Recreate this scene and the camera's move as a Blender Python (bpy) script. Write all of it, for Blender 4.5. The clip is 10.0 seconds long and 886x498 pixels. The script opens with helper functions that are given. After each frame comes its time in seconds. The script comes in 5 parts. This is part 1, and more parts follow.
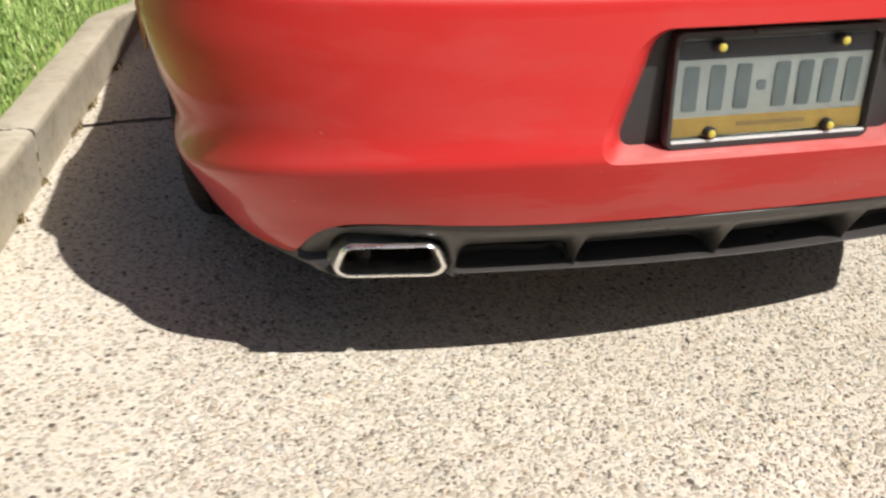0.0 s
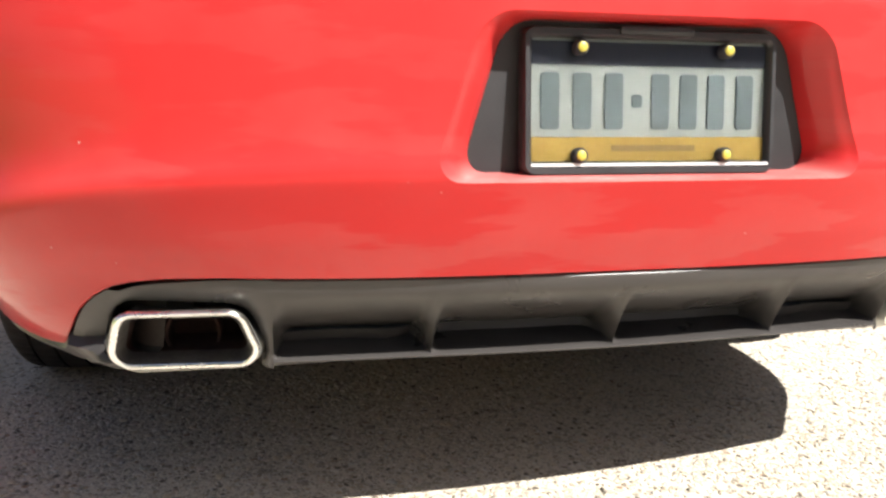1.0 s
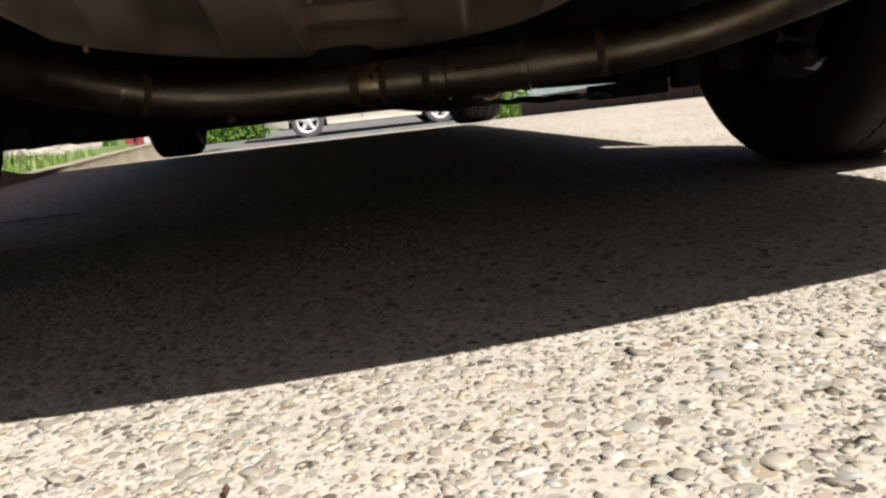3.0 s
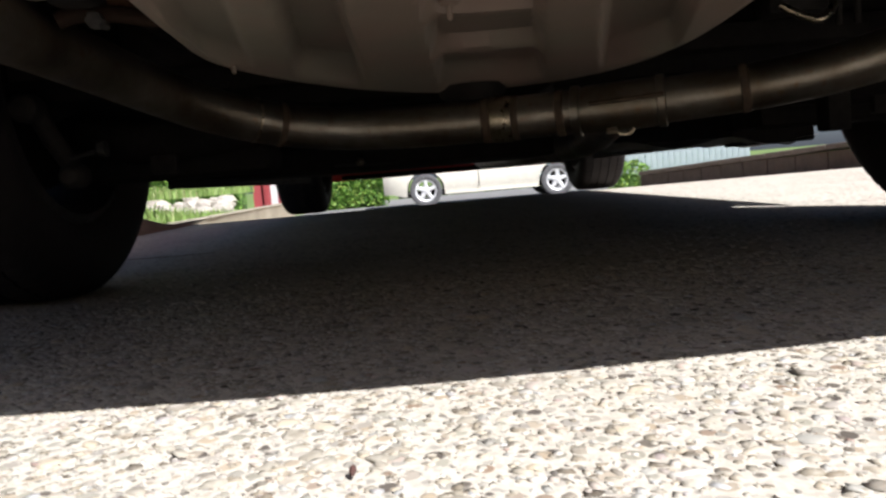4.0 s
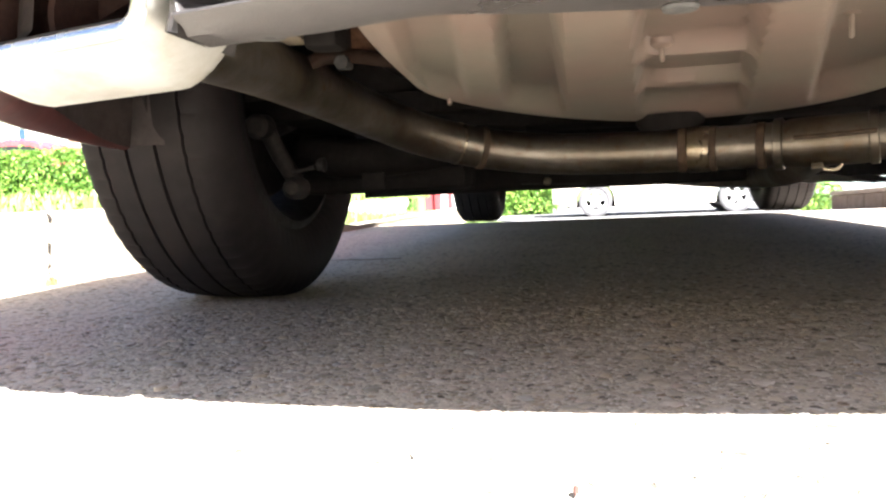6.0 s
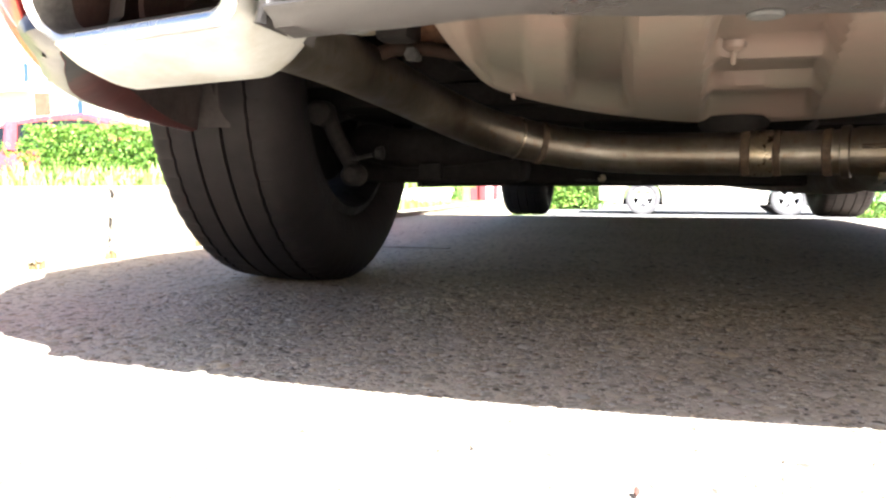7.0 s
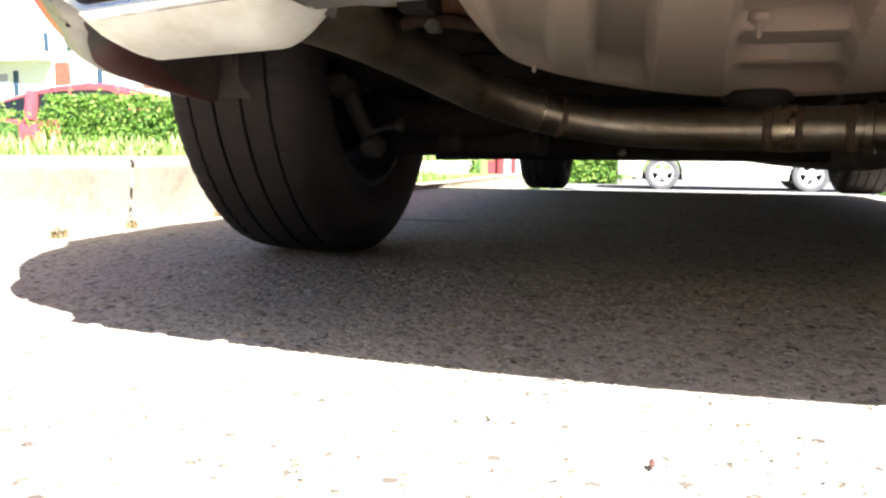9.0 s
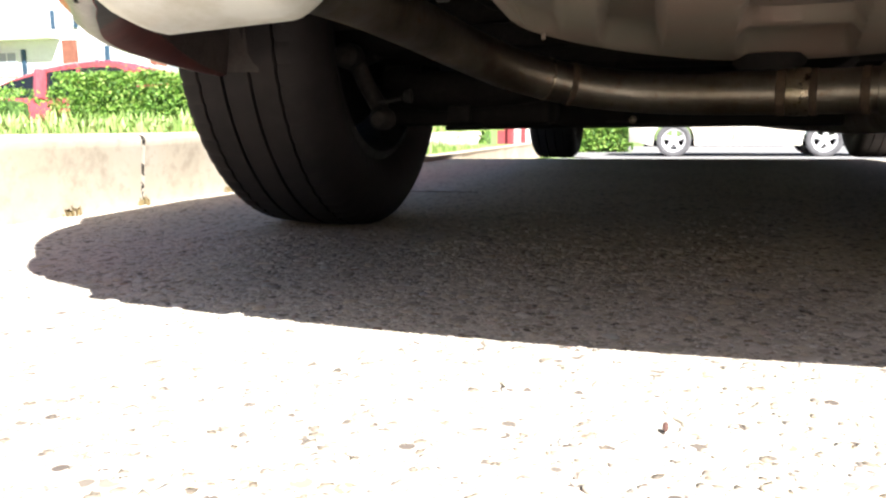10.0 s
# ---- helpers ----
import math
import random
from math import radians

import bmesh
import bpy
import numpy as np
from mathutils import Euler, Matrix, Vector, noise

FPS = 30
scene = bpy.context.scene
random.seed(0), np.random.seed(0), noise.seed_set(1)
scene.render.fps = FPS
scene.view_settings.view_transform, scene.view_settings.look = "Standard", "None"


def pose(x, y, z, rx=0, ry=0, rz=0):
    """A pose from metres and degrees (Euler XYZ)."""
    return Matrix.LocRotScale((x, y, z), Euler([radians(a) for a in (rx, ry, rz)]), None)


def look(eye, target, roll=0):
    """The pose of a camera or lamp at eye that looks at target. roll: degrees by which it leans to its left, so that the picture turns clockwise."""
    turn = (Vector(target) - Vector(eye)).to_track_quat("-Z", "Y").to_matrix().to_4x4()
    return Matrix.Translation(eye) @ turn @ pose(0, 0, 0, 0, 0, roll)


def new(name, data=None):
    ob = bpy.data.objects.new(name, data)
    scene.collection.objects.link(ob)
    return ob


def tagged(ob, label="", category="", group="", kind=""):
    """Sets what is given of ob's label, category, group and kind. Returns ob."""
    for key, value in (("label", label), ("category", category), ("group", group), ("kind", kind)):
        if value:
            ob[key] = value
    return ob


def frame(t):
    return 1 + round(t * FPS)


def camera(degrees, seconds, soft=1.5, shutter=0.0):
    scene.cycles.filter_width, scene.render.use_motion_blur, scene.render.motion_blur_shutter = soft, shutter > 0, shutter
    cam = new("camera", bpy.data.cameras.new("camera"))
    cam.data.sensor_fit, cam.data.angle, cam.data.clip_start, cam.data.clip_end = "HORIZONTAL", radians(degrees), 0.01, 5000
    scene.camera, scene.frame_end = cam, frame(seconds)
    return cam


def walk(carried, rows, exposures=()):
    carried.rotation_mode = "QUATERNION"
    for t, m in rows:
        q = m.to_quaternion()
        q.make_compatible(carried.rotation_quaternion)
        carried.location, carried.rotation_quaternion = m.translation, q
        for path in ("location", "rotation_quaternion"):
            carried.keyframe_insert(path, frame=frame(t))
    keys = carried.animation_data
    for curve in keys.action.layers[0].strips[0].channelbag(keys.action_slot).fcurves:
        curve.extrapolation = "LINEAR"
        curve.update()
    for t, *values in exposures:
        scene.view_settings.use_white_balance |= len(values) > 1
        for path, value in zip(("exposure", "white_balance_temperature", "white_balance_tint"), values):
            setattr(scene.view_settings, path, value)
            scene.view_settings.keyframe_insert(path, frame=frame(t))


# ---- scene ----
cam = camera(59.3, 10.0, soft=2.4, shutter=0.2)
PATH = [
    (0, (-0.627, -0.936, 0.931), (-0.326, 0.769, -0.07), -0.3),
    (0.5, (-0.449, -0.824, 0.752), (-0.089, 0.885, -0.223), 2.1),
    (1, (-0.431, -0.816, 0.594), (0.015, 1.096, 0.208), 0.7),
    (1.5, (-0.283, -0.797, 0.54), (0.122, 1.071, -0.049), -2.6),
    (2, (-0.143, -0.570, 0.417), (0.226, 1.234, -0.362), -3.2),
    (2.5, (-0.123, -0.322, 0.248), (0.259, 1.521, -0.43), -2.9),
    (2.7, (-0.127, -0.304, 0.225), (0.231, 1.594, -0.295), -5.8),
    (3.8, (-0.16, -0.273, 0.134), (-0.049, 1.706, -0.134), -3.0),
    (4, (-0.159, -0.272, 0.142), (-0.121, 1.719, -0.043), -4.9),
    (4.5, (-0.167, -0.313, 0.158), (-0.419, 1.667, 0.028), -3.1),
    (5, (-0.174, -0.312, 0.156), (-0.487, 1.657, -0.010), -2.3),
    (6.5, (-0.201, -0.33, 0.173), (-0.628, 1.619, 0.036), -1.6),
    (7, (-0.208, -0.334, 0.173), (-0.689, 1.6, 0.006), 0.0),
    (7.5, (-0.215, -0.338, 0.169), (-0.755, 1.573, -0.071), -0.4),
    (8, (-0.211, -0.339, 0.174), (-0.744, 1.577, -0.04), -0.3),
    (8.5, (-0.208, -0.336, 0.173), (-0.717, 1.586, -0.047), -0.1),
    (9, (-0.209, -0.337, 0.173), (-0.73, 1.58, -0.063), 0.5),
    (9.5, (-0.212, -0.338, 0.172), (-0.753, 1.568, -0.098), 0.6),
    (10, (-0.209, -0.34, 0.172), (-0.755, 1.559, -0.136), -0.6),
]
walk(cam, [(t, look(eye, target, roll)) for t, eye, target, roll in PATH], [(0, 0.45, 6500, 11), (0.5, 0.42, 6500, 11), (1, 1.25, 6500, 11), (1.5, 1.58, 6500, 11), (2, 1.42, 6500, 11), (2.2, 1.05, 6500, 11), (2.5, 0.42, 6500, 11), (2.7, 0.3, 6500, 11), (3.8, 0.65, 5950, 13), (4, 0.7, 5950, 13), (4.2, 2.1, 6150, 13), (4.5, 2.87, 6150, 13), (5, 2.95, 6150, 13), (6.5, 3.03, 6150, 13), (7, 2.98, 6150, 13), (7.5, 2.79, 6150, 13), (8.5, 2.41, 6150, 13), (9.5, 2.08, 6150, 13), (10, 1.95, 6150, 13)])
SKY = 0.050

# ---- light ----
SUN = Vector((0.56, -0.69, 1.0)).normalized()
world = bpy.data.worlds.new("world")
scene.world = world
world.use_nodes = True
wn, wl = world.node_tree.nodes, world.node_tree.links
sky = wn.new("ShaderNodeTexSky")
sky.sky_type, sky.sun_disc = "NISHITA", False
sky.air_density, sky.dust_density, sky.ozone_density = 0.55, 1.6, 0.3
sky.sun_elevation = math.asin(SUN.z)
sky.sun_rotation = math.atan2(SUN.x, SUN.y)
wn["Background"].inputs["Strength"].default_value = SKY
wl.new(sky.outputs[0], wn["Background"].inputs[0])
sun_data = bpy.data.lights.new("sun", "SUN")
sun_data.energy, sun_data.angle, sun_data.color = 5.0, radians(0.55), (1.0, 0.965, 0.90)
sun = new("sun", sun_data)
sun.matrix_world = look(SUN * 60, (0, 0, 0))

# ---- materials ----
def mat(name, color=(0.5, 0.5, 0.5), rough=0.6, metal=0.0, coat=0.0, spec=0.5):
    m = bpy.data.materials.new(name)
    m.use_nodes = True
    b = m.node_tree.nodes["Principled BSDF"]
    b.inputs["Base Color"].default_value = (*color, 1)
    b.inputs["Roughness"].default_value = rough
    b.inputs["Metallic"].default_value = metal
    b.inputs["Coat Weight"].default_value = coat
    b.inputs["Coat Roughness"].default_value = 0.04
    b.inputs["Specular IOR Level"].default_value = spec
    return m


class Net:
    """Short hand for wiring a material's nodes."""
    def __init__(self, m):
        self.t = m.node_tree
        self.b = self.t.nodes["Principled BSDF"]
        self.co = self.t.nodes.new("ShaderNodeTexCoord").outputs["Object"]

    def node(self, kind, **inputs):
        n = self.t.nodes.new(kind)
        for k, v in inputs.items():
            self.put(n.inputs[k.replace("_", " ")], v)
        return n

    def put(self, socket, v):
        if isinstance(v, bpy.types.NodeSocket):
            self.t.links.new(v, socket)
        else:
            socket.default_value = v

    def noise(self, scale, detail=4, rough=0.55, vector=None):
        n = self.node("ShaderNodeTexNoise", Scale=scale, Detail=detail, Roughness=rough)
        self.put(n.inputs["Vector"], vector or self.co)
        return n.outputs["Fac"]

    def voronoi(self, scale, out="Distance", feature="F1", vector=None, rand=1.0):
        n = self.node("ShaderNodeTexVoronoi", Scale=scale, Randomness=rand)
        n.feature = feature
        self.put(n.inputs["Vector"], vector or self.co)
        return n.outputs[out]

    def ramp(self, fac, *stops, mode="LINEAR"):
        n = self.node("ShaderNodeValToRGB", Fac=fac)
        n.color_ramp.interpolation = mode
        el = n.color_ramp.elements
        while len(el) < len(stops):
            el.new(0.5)
        for e, (p, c) in zip(el, stops):
            e.position, e.color = p, (*c, 1) if len(c) == 3 else (c[0], c[0], c[0], 1)
        return n.outputs[0]

    def mix(self, fac, a, b, blend="MIX"):
        n = self.t.nodes.new("ShaderNodeMix")
        n.data_type, n.blend_type = "RGBA", blend
        self.put(n.inputs[0], fac)
        for s, v in ((n.inputs[6], a), (n.inputs[7], b)):
            self.put(s, (*v, 1) if isinstance(v, tuple) and len(v) == 3 else v)
        return n.outputs[2]

    def maths(self, op, a, b=0.5):
        n = self.t.nodes.new("ShaderNodeMath")
        n.operation = op
        self.put(n.inputs[0], a), self.put(n.inputs[1], b)
        return n.outputs[0]

    def bump(self, height, strength=0.3, distance=0.005):
        n = self.node("ShaderNodeBump", Strength=strength, Distance=distance, Height=height)
        self.put(self.b.inputs["Normal"], n.outputs[0])

    def color(self, v):
        self.put(self.b.inputs["Base Color"], v)

    def rough(self, v):
        self.put(self.b.inputs["Roughness"], v)


def mottled(name, dark, light, scale, rough=0.7, metal=0.0, bump=0.2, fine=8.0, coat=0.0, distance=0.002):
    m = mat(name, light, rough, metal, coat)
    n = Net(m)
    f = n.mix(0.45, n.ramp(n.noise(scale), (0.3, dark), (0.7, light)), n.ramp(n.noise(scale * fine, 3), (0.3, dark), (0.7, light)))
    n.color(f)
    n.rough(n.ramp(n.noise(scale * 2.3), (0.3, (max(rough - 0.12, 0.02),)), (0.75, (min(rough + 0.12, 1.0),))))
    if bump:
        n.bump(n.noise(scale * fine, 3), bump, distance)
    return m


# driveway: exposed aggregate, pale mortar with buff, grey and brown stones
CONCRETE = mat("exposed_aggregate", rough=0.95, spec=0.03)
n = Net(CONCRETE)
warp = n.node("ShaderNodeMapping")
n.put(warp.inputs["Vector"], n.co)
warp.inputs["Scale"].default_value = (1.0, 1.0, 0.2)
v = warp.outputs[0]
cell = n.voronoi(85, "Color", vector=v)
dist = n.voronoi(85, "Distance", vector=v)
sep = n.node("ShaderNodeSeparateColor", Color=cell)
stone = n.ramp(sep.outputs[0], (0.0, (0.11, 0.095, 0.085)), (0.14, (0.18, 0.16, 0.135)), (0.2, (0.40, 0.385, 0.32)), (0.5, (0.36, 0.34, 0.31)), (0.68, (0.46, 0.38, 0.28)), (0.86, (0.48, 0.45, 0.40)), (1.0, (0.30, 0.22, 0.16)))
mortar = n.ramp(n.noise(160, 5), (0.3, (0.60, 0.57, 0.505)), (0.7, (0.76, 0.73, 0.665)))
size = n.maths("MULTIPLY", sep.outputs[1], 0.45)
inside = n.ramp(n.maths("SUBTRACT", dist, size), (0.10, (1,)), (0.2, (0,)))
fine = n.node("ShaderNodeSeparateColor", Color=n.voronoi(260, "Color", vector=v))
small = n.ramp(fine.outputs[0], (0.0, (0.13, 0.115, 0.10)), (0.10, (0.46, 0.42, 0.35)), (0.75, (0.66, 0.61, 0.53)), (1.0, (0.40, 0.34, 0.28)))
base = n.mix(0.6, mortar, small)
col = n.mix(inside, base, stone)
patch = n.ramp(n.noise(1.3, 5, 0.6), (0.32, (0.88, 0.85, 0.80)), (0.66, (1.05, 1.03, 1.0)))
col = n.mix(1.0, col, patch, "MULTIPLY")
n.color(col)
n.rough(n.ramp(inside, (0, (0.95,)), (1, (0.75,))))
hgt = n.mix(0.25, inside, n.noise(240, 3))
n.bump(hgt, 0.5, 0.003)

def pebble(name, *stops):
    p = mat(name, rough=0.42, spec=0.24)
    n = Net(p)
    rnd = n.t.nodes.new("ShaderNodeNewGeometry").outputs["Random Per Island"]
    pc = n.ramp(rnd, *stops)
    n.color(n.mix(n.ramp(n.noise(210, 5), (0.46, (0,)), (0.76, (0.35,))), pc, (0.62, 0.59, 0.52)))
    n.bump(n.noise(500, 3), 0.25, 0.001)
    return p


PEBBLE = pebble("river_pebble", (0.0, (0.125, 0.105, 0.08)), (0.10, (0.19, 0.158, 0.115)), (0.17, (0.28, 0.235, 0.17)), (0.28, (0.33, 0.285, 0.21)), (0.32, (0.36, 0.325, 0.26)), (0.42, (0.45, 0.405, 0.325)), (0.58, (0.52, 0.445, 0.33)), (0.70, (0.42, 0.405, 0.36)), (0.80, (0.50, 0.415, 0.34)), (0.90, (0.60, 0.57, 0.50)), (0.97, (0.44, 0.445, 0.44)), (1.0, (0.34, 0.225, 0.175)))
FINE_GRAVEL = pebble("fine_gravel_grain", (0.0, (0.12, 0.105, 0.09)), (0.18, (0.18, 0.16, 0.13)), (0.24, (0.42, 0.38, 0.31)), (0.6, (0.55, 0.50, 0.41)), (1.0, (0.66, 0.62, 0.55)))
LARGE_PEBBLE = pebble("large_river_pebble", (0.0, (0.26, 0.225, 0.18)), (0.07, (0.32, 0.28, 0.22)), (0.16, (0.40, 0.36, 0.285)), (0.35, (0.48, 0.43, 0.345)), (0.52, (0.55, 0.46, 0.33)), (0.66, (0.43, 0.425, 0.385)), (0.78, (0.52, 0.42, 0.345)), (0.90, (0.62, 0.59, 0.52)), (1.0, (0.42, 0.33, 0.27)))

RED = mat("red_car_paint", (0.52, 0.012, 0.012), 0.3, 0.0, 0.6, 0.12)
n = Net(RED)
paint = n.mix(n.ramp(n.noise(2.2, 5), (0.35, (0,)), (0.75, (0.35,))), (0.50, 0.017, 0.018), (0.44, 0.022, 0.021))
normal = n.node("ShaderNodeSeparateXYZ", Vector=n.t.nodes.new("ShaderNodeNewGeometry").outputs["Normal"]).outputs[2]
# upward faces paled: settled dust, and the sky's sheen put into the colour
dust_sheen = n.maths("MULTIPLY", n.ramp(normal, (0.25, (0,)), (0.95, (0.42,))), n.ramp(n.noise(14, 6, 0.7), (0.3, (0.5,)), (0.7, (1.0,))))
# a film of road dust, thicker low down, with hand-wide wiped streaks and a few specks
wide = n.node("ShaderNodeMapping", Vector=n.co)
wide.inputs["Scale"].default_value = (0.6, 1.0, 2.4)
streak = n.node("ShaderNodeMapping", Vector=n.co)
streak.inputs["Rotation"].default_value = (0, radians(12), 0)
streak.inputs["Scale"].default_value = (2.2, 1.0, 11.0)
low = n.ramp(n.node("ShaderNodeSeparateXYZ", Vector=n.co).outputs[2], (0.38, (0.09,)), (0.50, (0.06,)), (0.60, (0.05,)))
film = n.maths("MULTIPLY", low, n.ramp(n.noise(9, 6, 0.65), (0.3, (0.55,)), (0.7, (1.0,))))
wiped = n.maths("MULTIPLY", n.ramp(n.noise(1.6, 4, 0.55, streak.outputs[0]), (0.47, (0,)), (0.51, (1,))), n.ramp(n.noise(2.1, 2), (0.38, (0,)), (0.48, (1,))))
film = n.maths("MULTIPLY", film, n.maths("SUBTRACT", 1.0, n.maths("MULTIPLY", wiped, n.ramp(n.node("ShaderNodeSeparateXYZ", Vector=n.co).outputs[2], (0.46, (0.8,)), (0.56, (0.4,))))))
specks = n.ramp(n.voronoi(34), (0.035, (0.4,)), (0.06, (0,)))
coated = n.mix(film, paint, (0.56, 0.44, 0.40))
coated = n.mix(n.maths("MULTIPLY", specks, n.ramp(n.noise(6, 3), (0.57, (0,)), (0.64, (1,)))), coated, (0.6, 0.5, 0.46))
n.color(n.mix(dust_sheen, coated, (0.52, 0.36, 0.33)))
n.bump(n.noise(2.6, 3), 0.10, 0.02)
n.rough(n.ramp(n.noise(5.0, 6, 0.65), (0.35, (0.30,)), (0.72, (0.45,))))
n.b.inputs["Coat IOR"].default_value = 1.36
n.put(n.b.inputs["Coat Roughness"], n.ramp(n.noise(3.0, 7, 0.68, wide.outputs[0]), (0.38, (0.03,)), (0.62, (0.10,)), (0.78, (0.24,))))
n.put(n.b.inputs["Coat Weight"], n.ramp(n.noise(2.3, 4, 0.6, wide.outputs[0]), (0.38, (0.25,)), (0.60, (0.8,))))

BLACK_PLASTIC = mottled("black_textured_plastic", (0.036, 0.033, 0.032), (0.056, 0.052, 0.050), 6, 0.36, bump=0.35, fine=120, distance=0.0006)
TRIM = mottled("satin_black_trim", (0.022, 0.022, 0.024), (0.034, 0.034, 0.036), 9, 0.42, bump=0.15, fine=60, distance=0.0004)
PIN = mottled("grey_plastic_pin", (0.035, 0.035, 0.033), (0.065, 0.065, 0.062), 60, 0.6, bump=0)
CHROME = mat("chrome_tip", (0.88, 0.87, 0.85), 0.10, 1.0)
n = Net(CHROME)
grime = n.ramp(n.noise(24, 4, 0.5), (0.58, (0,)), (0.8, (0.5,)))
n.color(n.mix(grime, (0.95, 0.95, 0.94), (0.70, 0.66, 0.58)))
n.rough(n.ramp(n.noise(17, 4, 0.5), (0.35, (0.20,)), (0.7, (0.34,))))
DULL = mat("dull_bright_steel", (0.68, 0.67, 0.625), 0.45, 0.45)
n = Net(DULL)
grime = n.ramp(n.noise(13, 7, 0.72), (0.45, (0,)), (0.72, (0.85,)))
n.color(n.mix(grime, (0.47, 0.475, 0.445), (0.31, 0.285, 0.22)))
n.rough(n.ramp(n.noise(14, 6, 0.65), (0.35, (0.34,)), (0.7, (0.55,))))
THROAT = mottled("dull_throat_steel", (0.09, 0.085, 0.08), (0.20, 0.19, 0.175), 30, 0.5, 0.6, bump=0.1)
SOOT = mottled("sooty_steel", (0.03, 0.015, 0.012), (0.075, 0.037, 0.029), 30, 0.9, 0.1)
STEEL = mat("stained_steel_pipe", (0.42, 0.38, 0.32), 0.34, 1.0)
n = Net(STEEL)
tint = n.ramp(n.noise(8, 6, 0.65), (0.36, (0.25, 0.23, 0.195)), (0.48, (0.19, 0.165, 0.132)), (0.60, (0.14, 0.115, 0.085)), (0.72, (0.095, 0.07, 0.05)))
tint = n.mix(n.ramp(n.noise(60, 5, 0.7), (0.56, (0,)), (0.72, (0.8,))), tint, (0.17, 0.10, 0.05))
n.color(tint)
n.put(n.b.inputs["Metallic"], n.ramp(n.noise(9, 6, 0.65), (0.45, (1.0,)), (0.75, (0.8,))))
n.rough(n.ramp(n.noise(22, 6, 0.65), (0.3, (0.30,)), (0.5, (0.40,)), (0.72, (0.54,))))
n.bump(n.noise(45, 5), 0.22, 0.002)
BRIGHT_STEEL = mottled("scuffed_bright_steel", (0.26, 0.21, 0.14), (0.44, 0.39, 0.30), 40, 0.32, 1.0, bump=0.2)
FADED_INK = mottled("faded_ink", (0.20, 0.14, 0.05), (0.27, 0.19, 0.07), 90, 0.6, bump=0)
EDGE_GLINT = mottled("pale_edge_glint", (0.50, 0.52, 0.52), (0.64, 0.66, 0.66), 30, 0.2, bump=0)
WELD = mottled("rusty_weld", (0.035, 0.024, 0.016), (0.11, 0.072, 0.044), 60, 0.7, 0.4, bump=0.6)
PAN = mat("painted_floor_pan", (0.5, 0.46, 0.4), 0.55)
n = Net(PAN)
pc = n.mix(n.ramp(n.noise(4.2, 4), (0.40, (0,)), (0.62, (0.62,))), (0.155, 0.140, 0.110), (0.185, 0.112, 0.092))
n.color(n.mix(n.ramp(n.noise(16, 6, 0.7), (0.45, (0,)), (0.8, (0.6,))), pc, (0.125, 0.105, 0.083)))
n.bump(n.noise(70, 4), 0.12, 0.001)
UNDER = mottled("black_underbody", (0.005, 0.0044, 0.0042), (0.015, 0.013, 0.012), 12, 0.85, bump=0.4)
ARM = mottled("dusty_cast_iron", (0.016, 0.0145, 0.014), (0.040, 0.036, 0.033), 22, 0.7, 0.1, bump=0.4)
DARK_RUST = mottled("dark_rust", (0.006, 0.0035, 0.0022), (0.018, 0.0095, 0.006), 30, 0.85, 0.0, bump=0.4)
DUSTY_BOLT = mottled("dusty_bolt", (0.014, 0.0135, 0.013), (0.04, 0.038, 0.036), 40, 0.7, 0.0, bump=0.2)
for dusty in (UNDER, ARM, DARK_RUST, DUSTY_BOLT):
    dusty.node_tree.nodes["Principled BSDF"].inputs["Specular IOR Level"].default_value = 0.12
RUST = mottled("surface_rust", (0.07, 0.03, 0.015), (0.22, 0.11, 0.06), 25, 0.85, 0.1, bump=0.4)
TAN_DIRT = mottled("tan_road_dirt", (0.10, 0.082, 0.055), (0.20, 0.165, 0.115), 40, 0.85, bump=0.4)
LINER = mottled("dusty_brown_liner", (0.017, 0.012, 0.011), (0.042, 0.031, 0.027), 18, 0.7, bump=0.3)
FOIL = mottled("crumpled_foil", (0.30, 0.29, 0.26), (0.52, 0.50, 0.46), 30, 0.4, 0.7, bump=0.5)
ZINC = mat("zinc_bolt", (0.55, 0.53, 0.5), 0.35, 1.0)
# far tyres' rubber, lightened so the bright haze sits in its grey
GREY_RUBBER = mottled("haze_grey_rubber", (0.075, 0.073, 0.075), (0.13, 0.128, 0.13), 14, 0.85)
RUBBER = mat("tyre_rubber", (0.03, 0.029, 0.028), 0.82, spec=0.25)
n = Net(RUBBER)
n.color(n.mix(n.ramp(n.noise(9, 6, 0.65), (0.35, (0,)), (0.75, (1,))), (0.012, 0.010, 0.0105), (0.027, 0.0225, 0.022)))
n.bump(n.noise(120, 3), 0.3, 0.001)
DARK_RIM = mottled("dark_alloy", (0.012, 0.011, 0.011), (0.035, 0.032, 0.03), 14, 0.6, 0.5)
ALLOY = mottled("silver_alloy", (0.66, 0.66, 0.66), (0.80, 0.80, 0.79), 12, 0.45, 0.25, bump=0)
GLASS = mat("dark_car_glass", (0.012, 0.014, 0.015), 0.03, 0.0, 0.6)
PLATE = mottled("plate_pale_blue_white", (0.33, 0.38, 0.375), (0.40, 0.45, 0.43), 30, 0.4, bump=0)
PLATE_GOLD = mottled("plate_gold_band", (0.33, 0.22, 0.045), (0.42, 0.29, 0.07), 40, 0.45, bump=0)
PLATE_BLUE = mat("plate_dark_blue", (0.015, 0.02, 0.035), 0.4)
INK = mat("plate_ink", (0.12, 0.16, 0.17), 0.5)
BRASS = mat("yellow_screw_cap", (0.46, 0.39, 0.06), 0.45)
COVER = mat("clear_plate_cover", (1, 1, 1), 0.04)
COVER.node_tree.nodes["Principled BSDF"].inputs["Transmission Weight"].default_value = 1.0
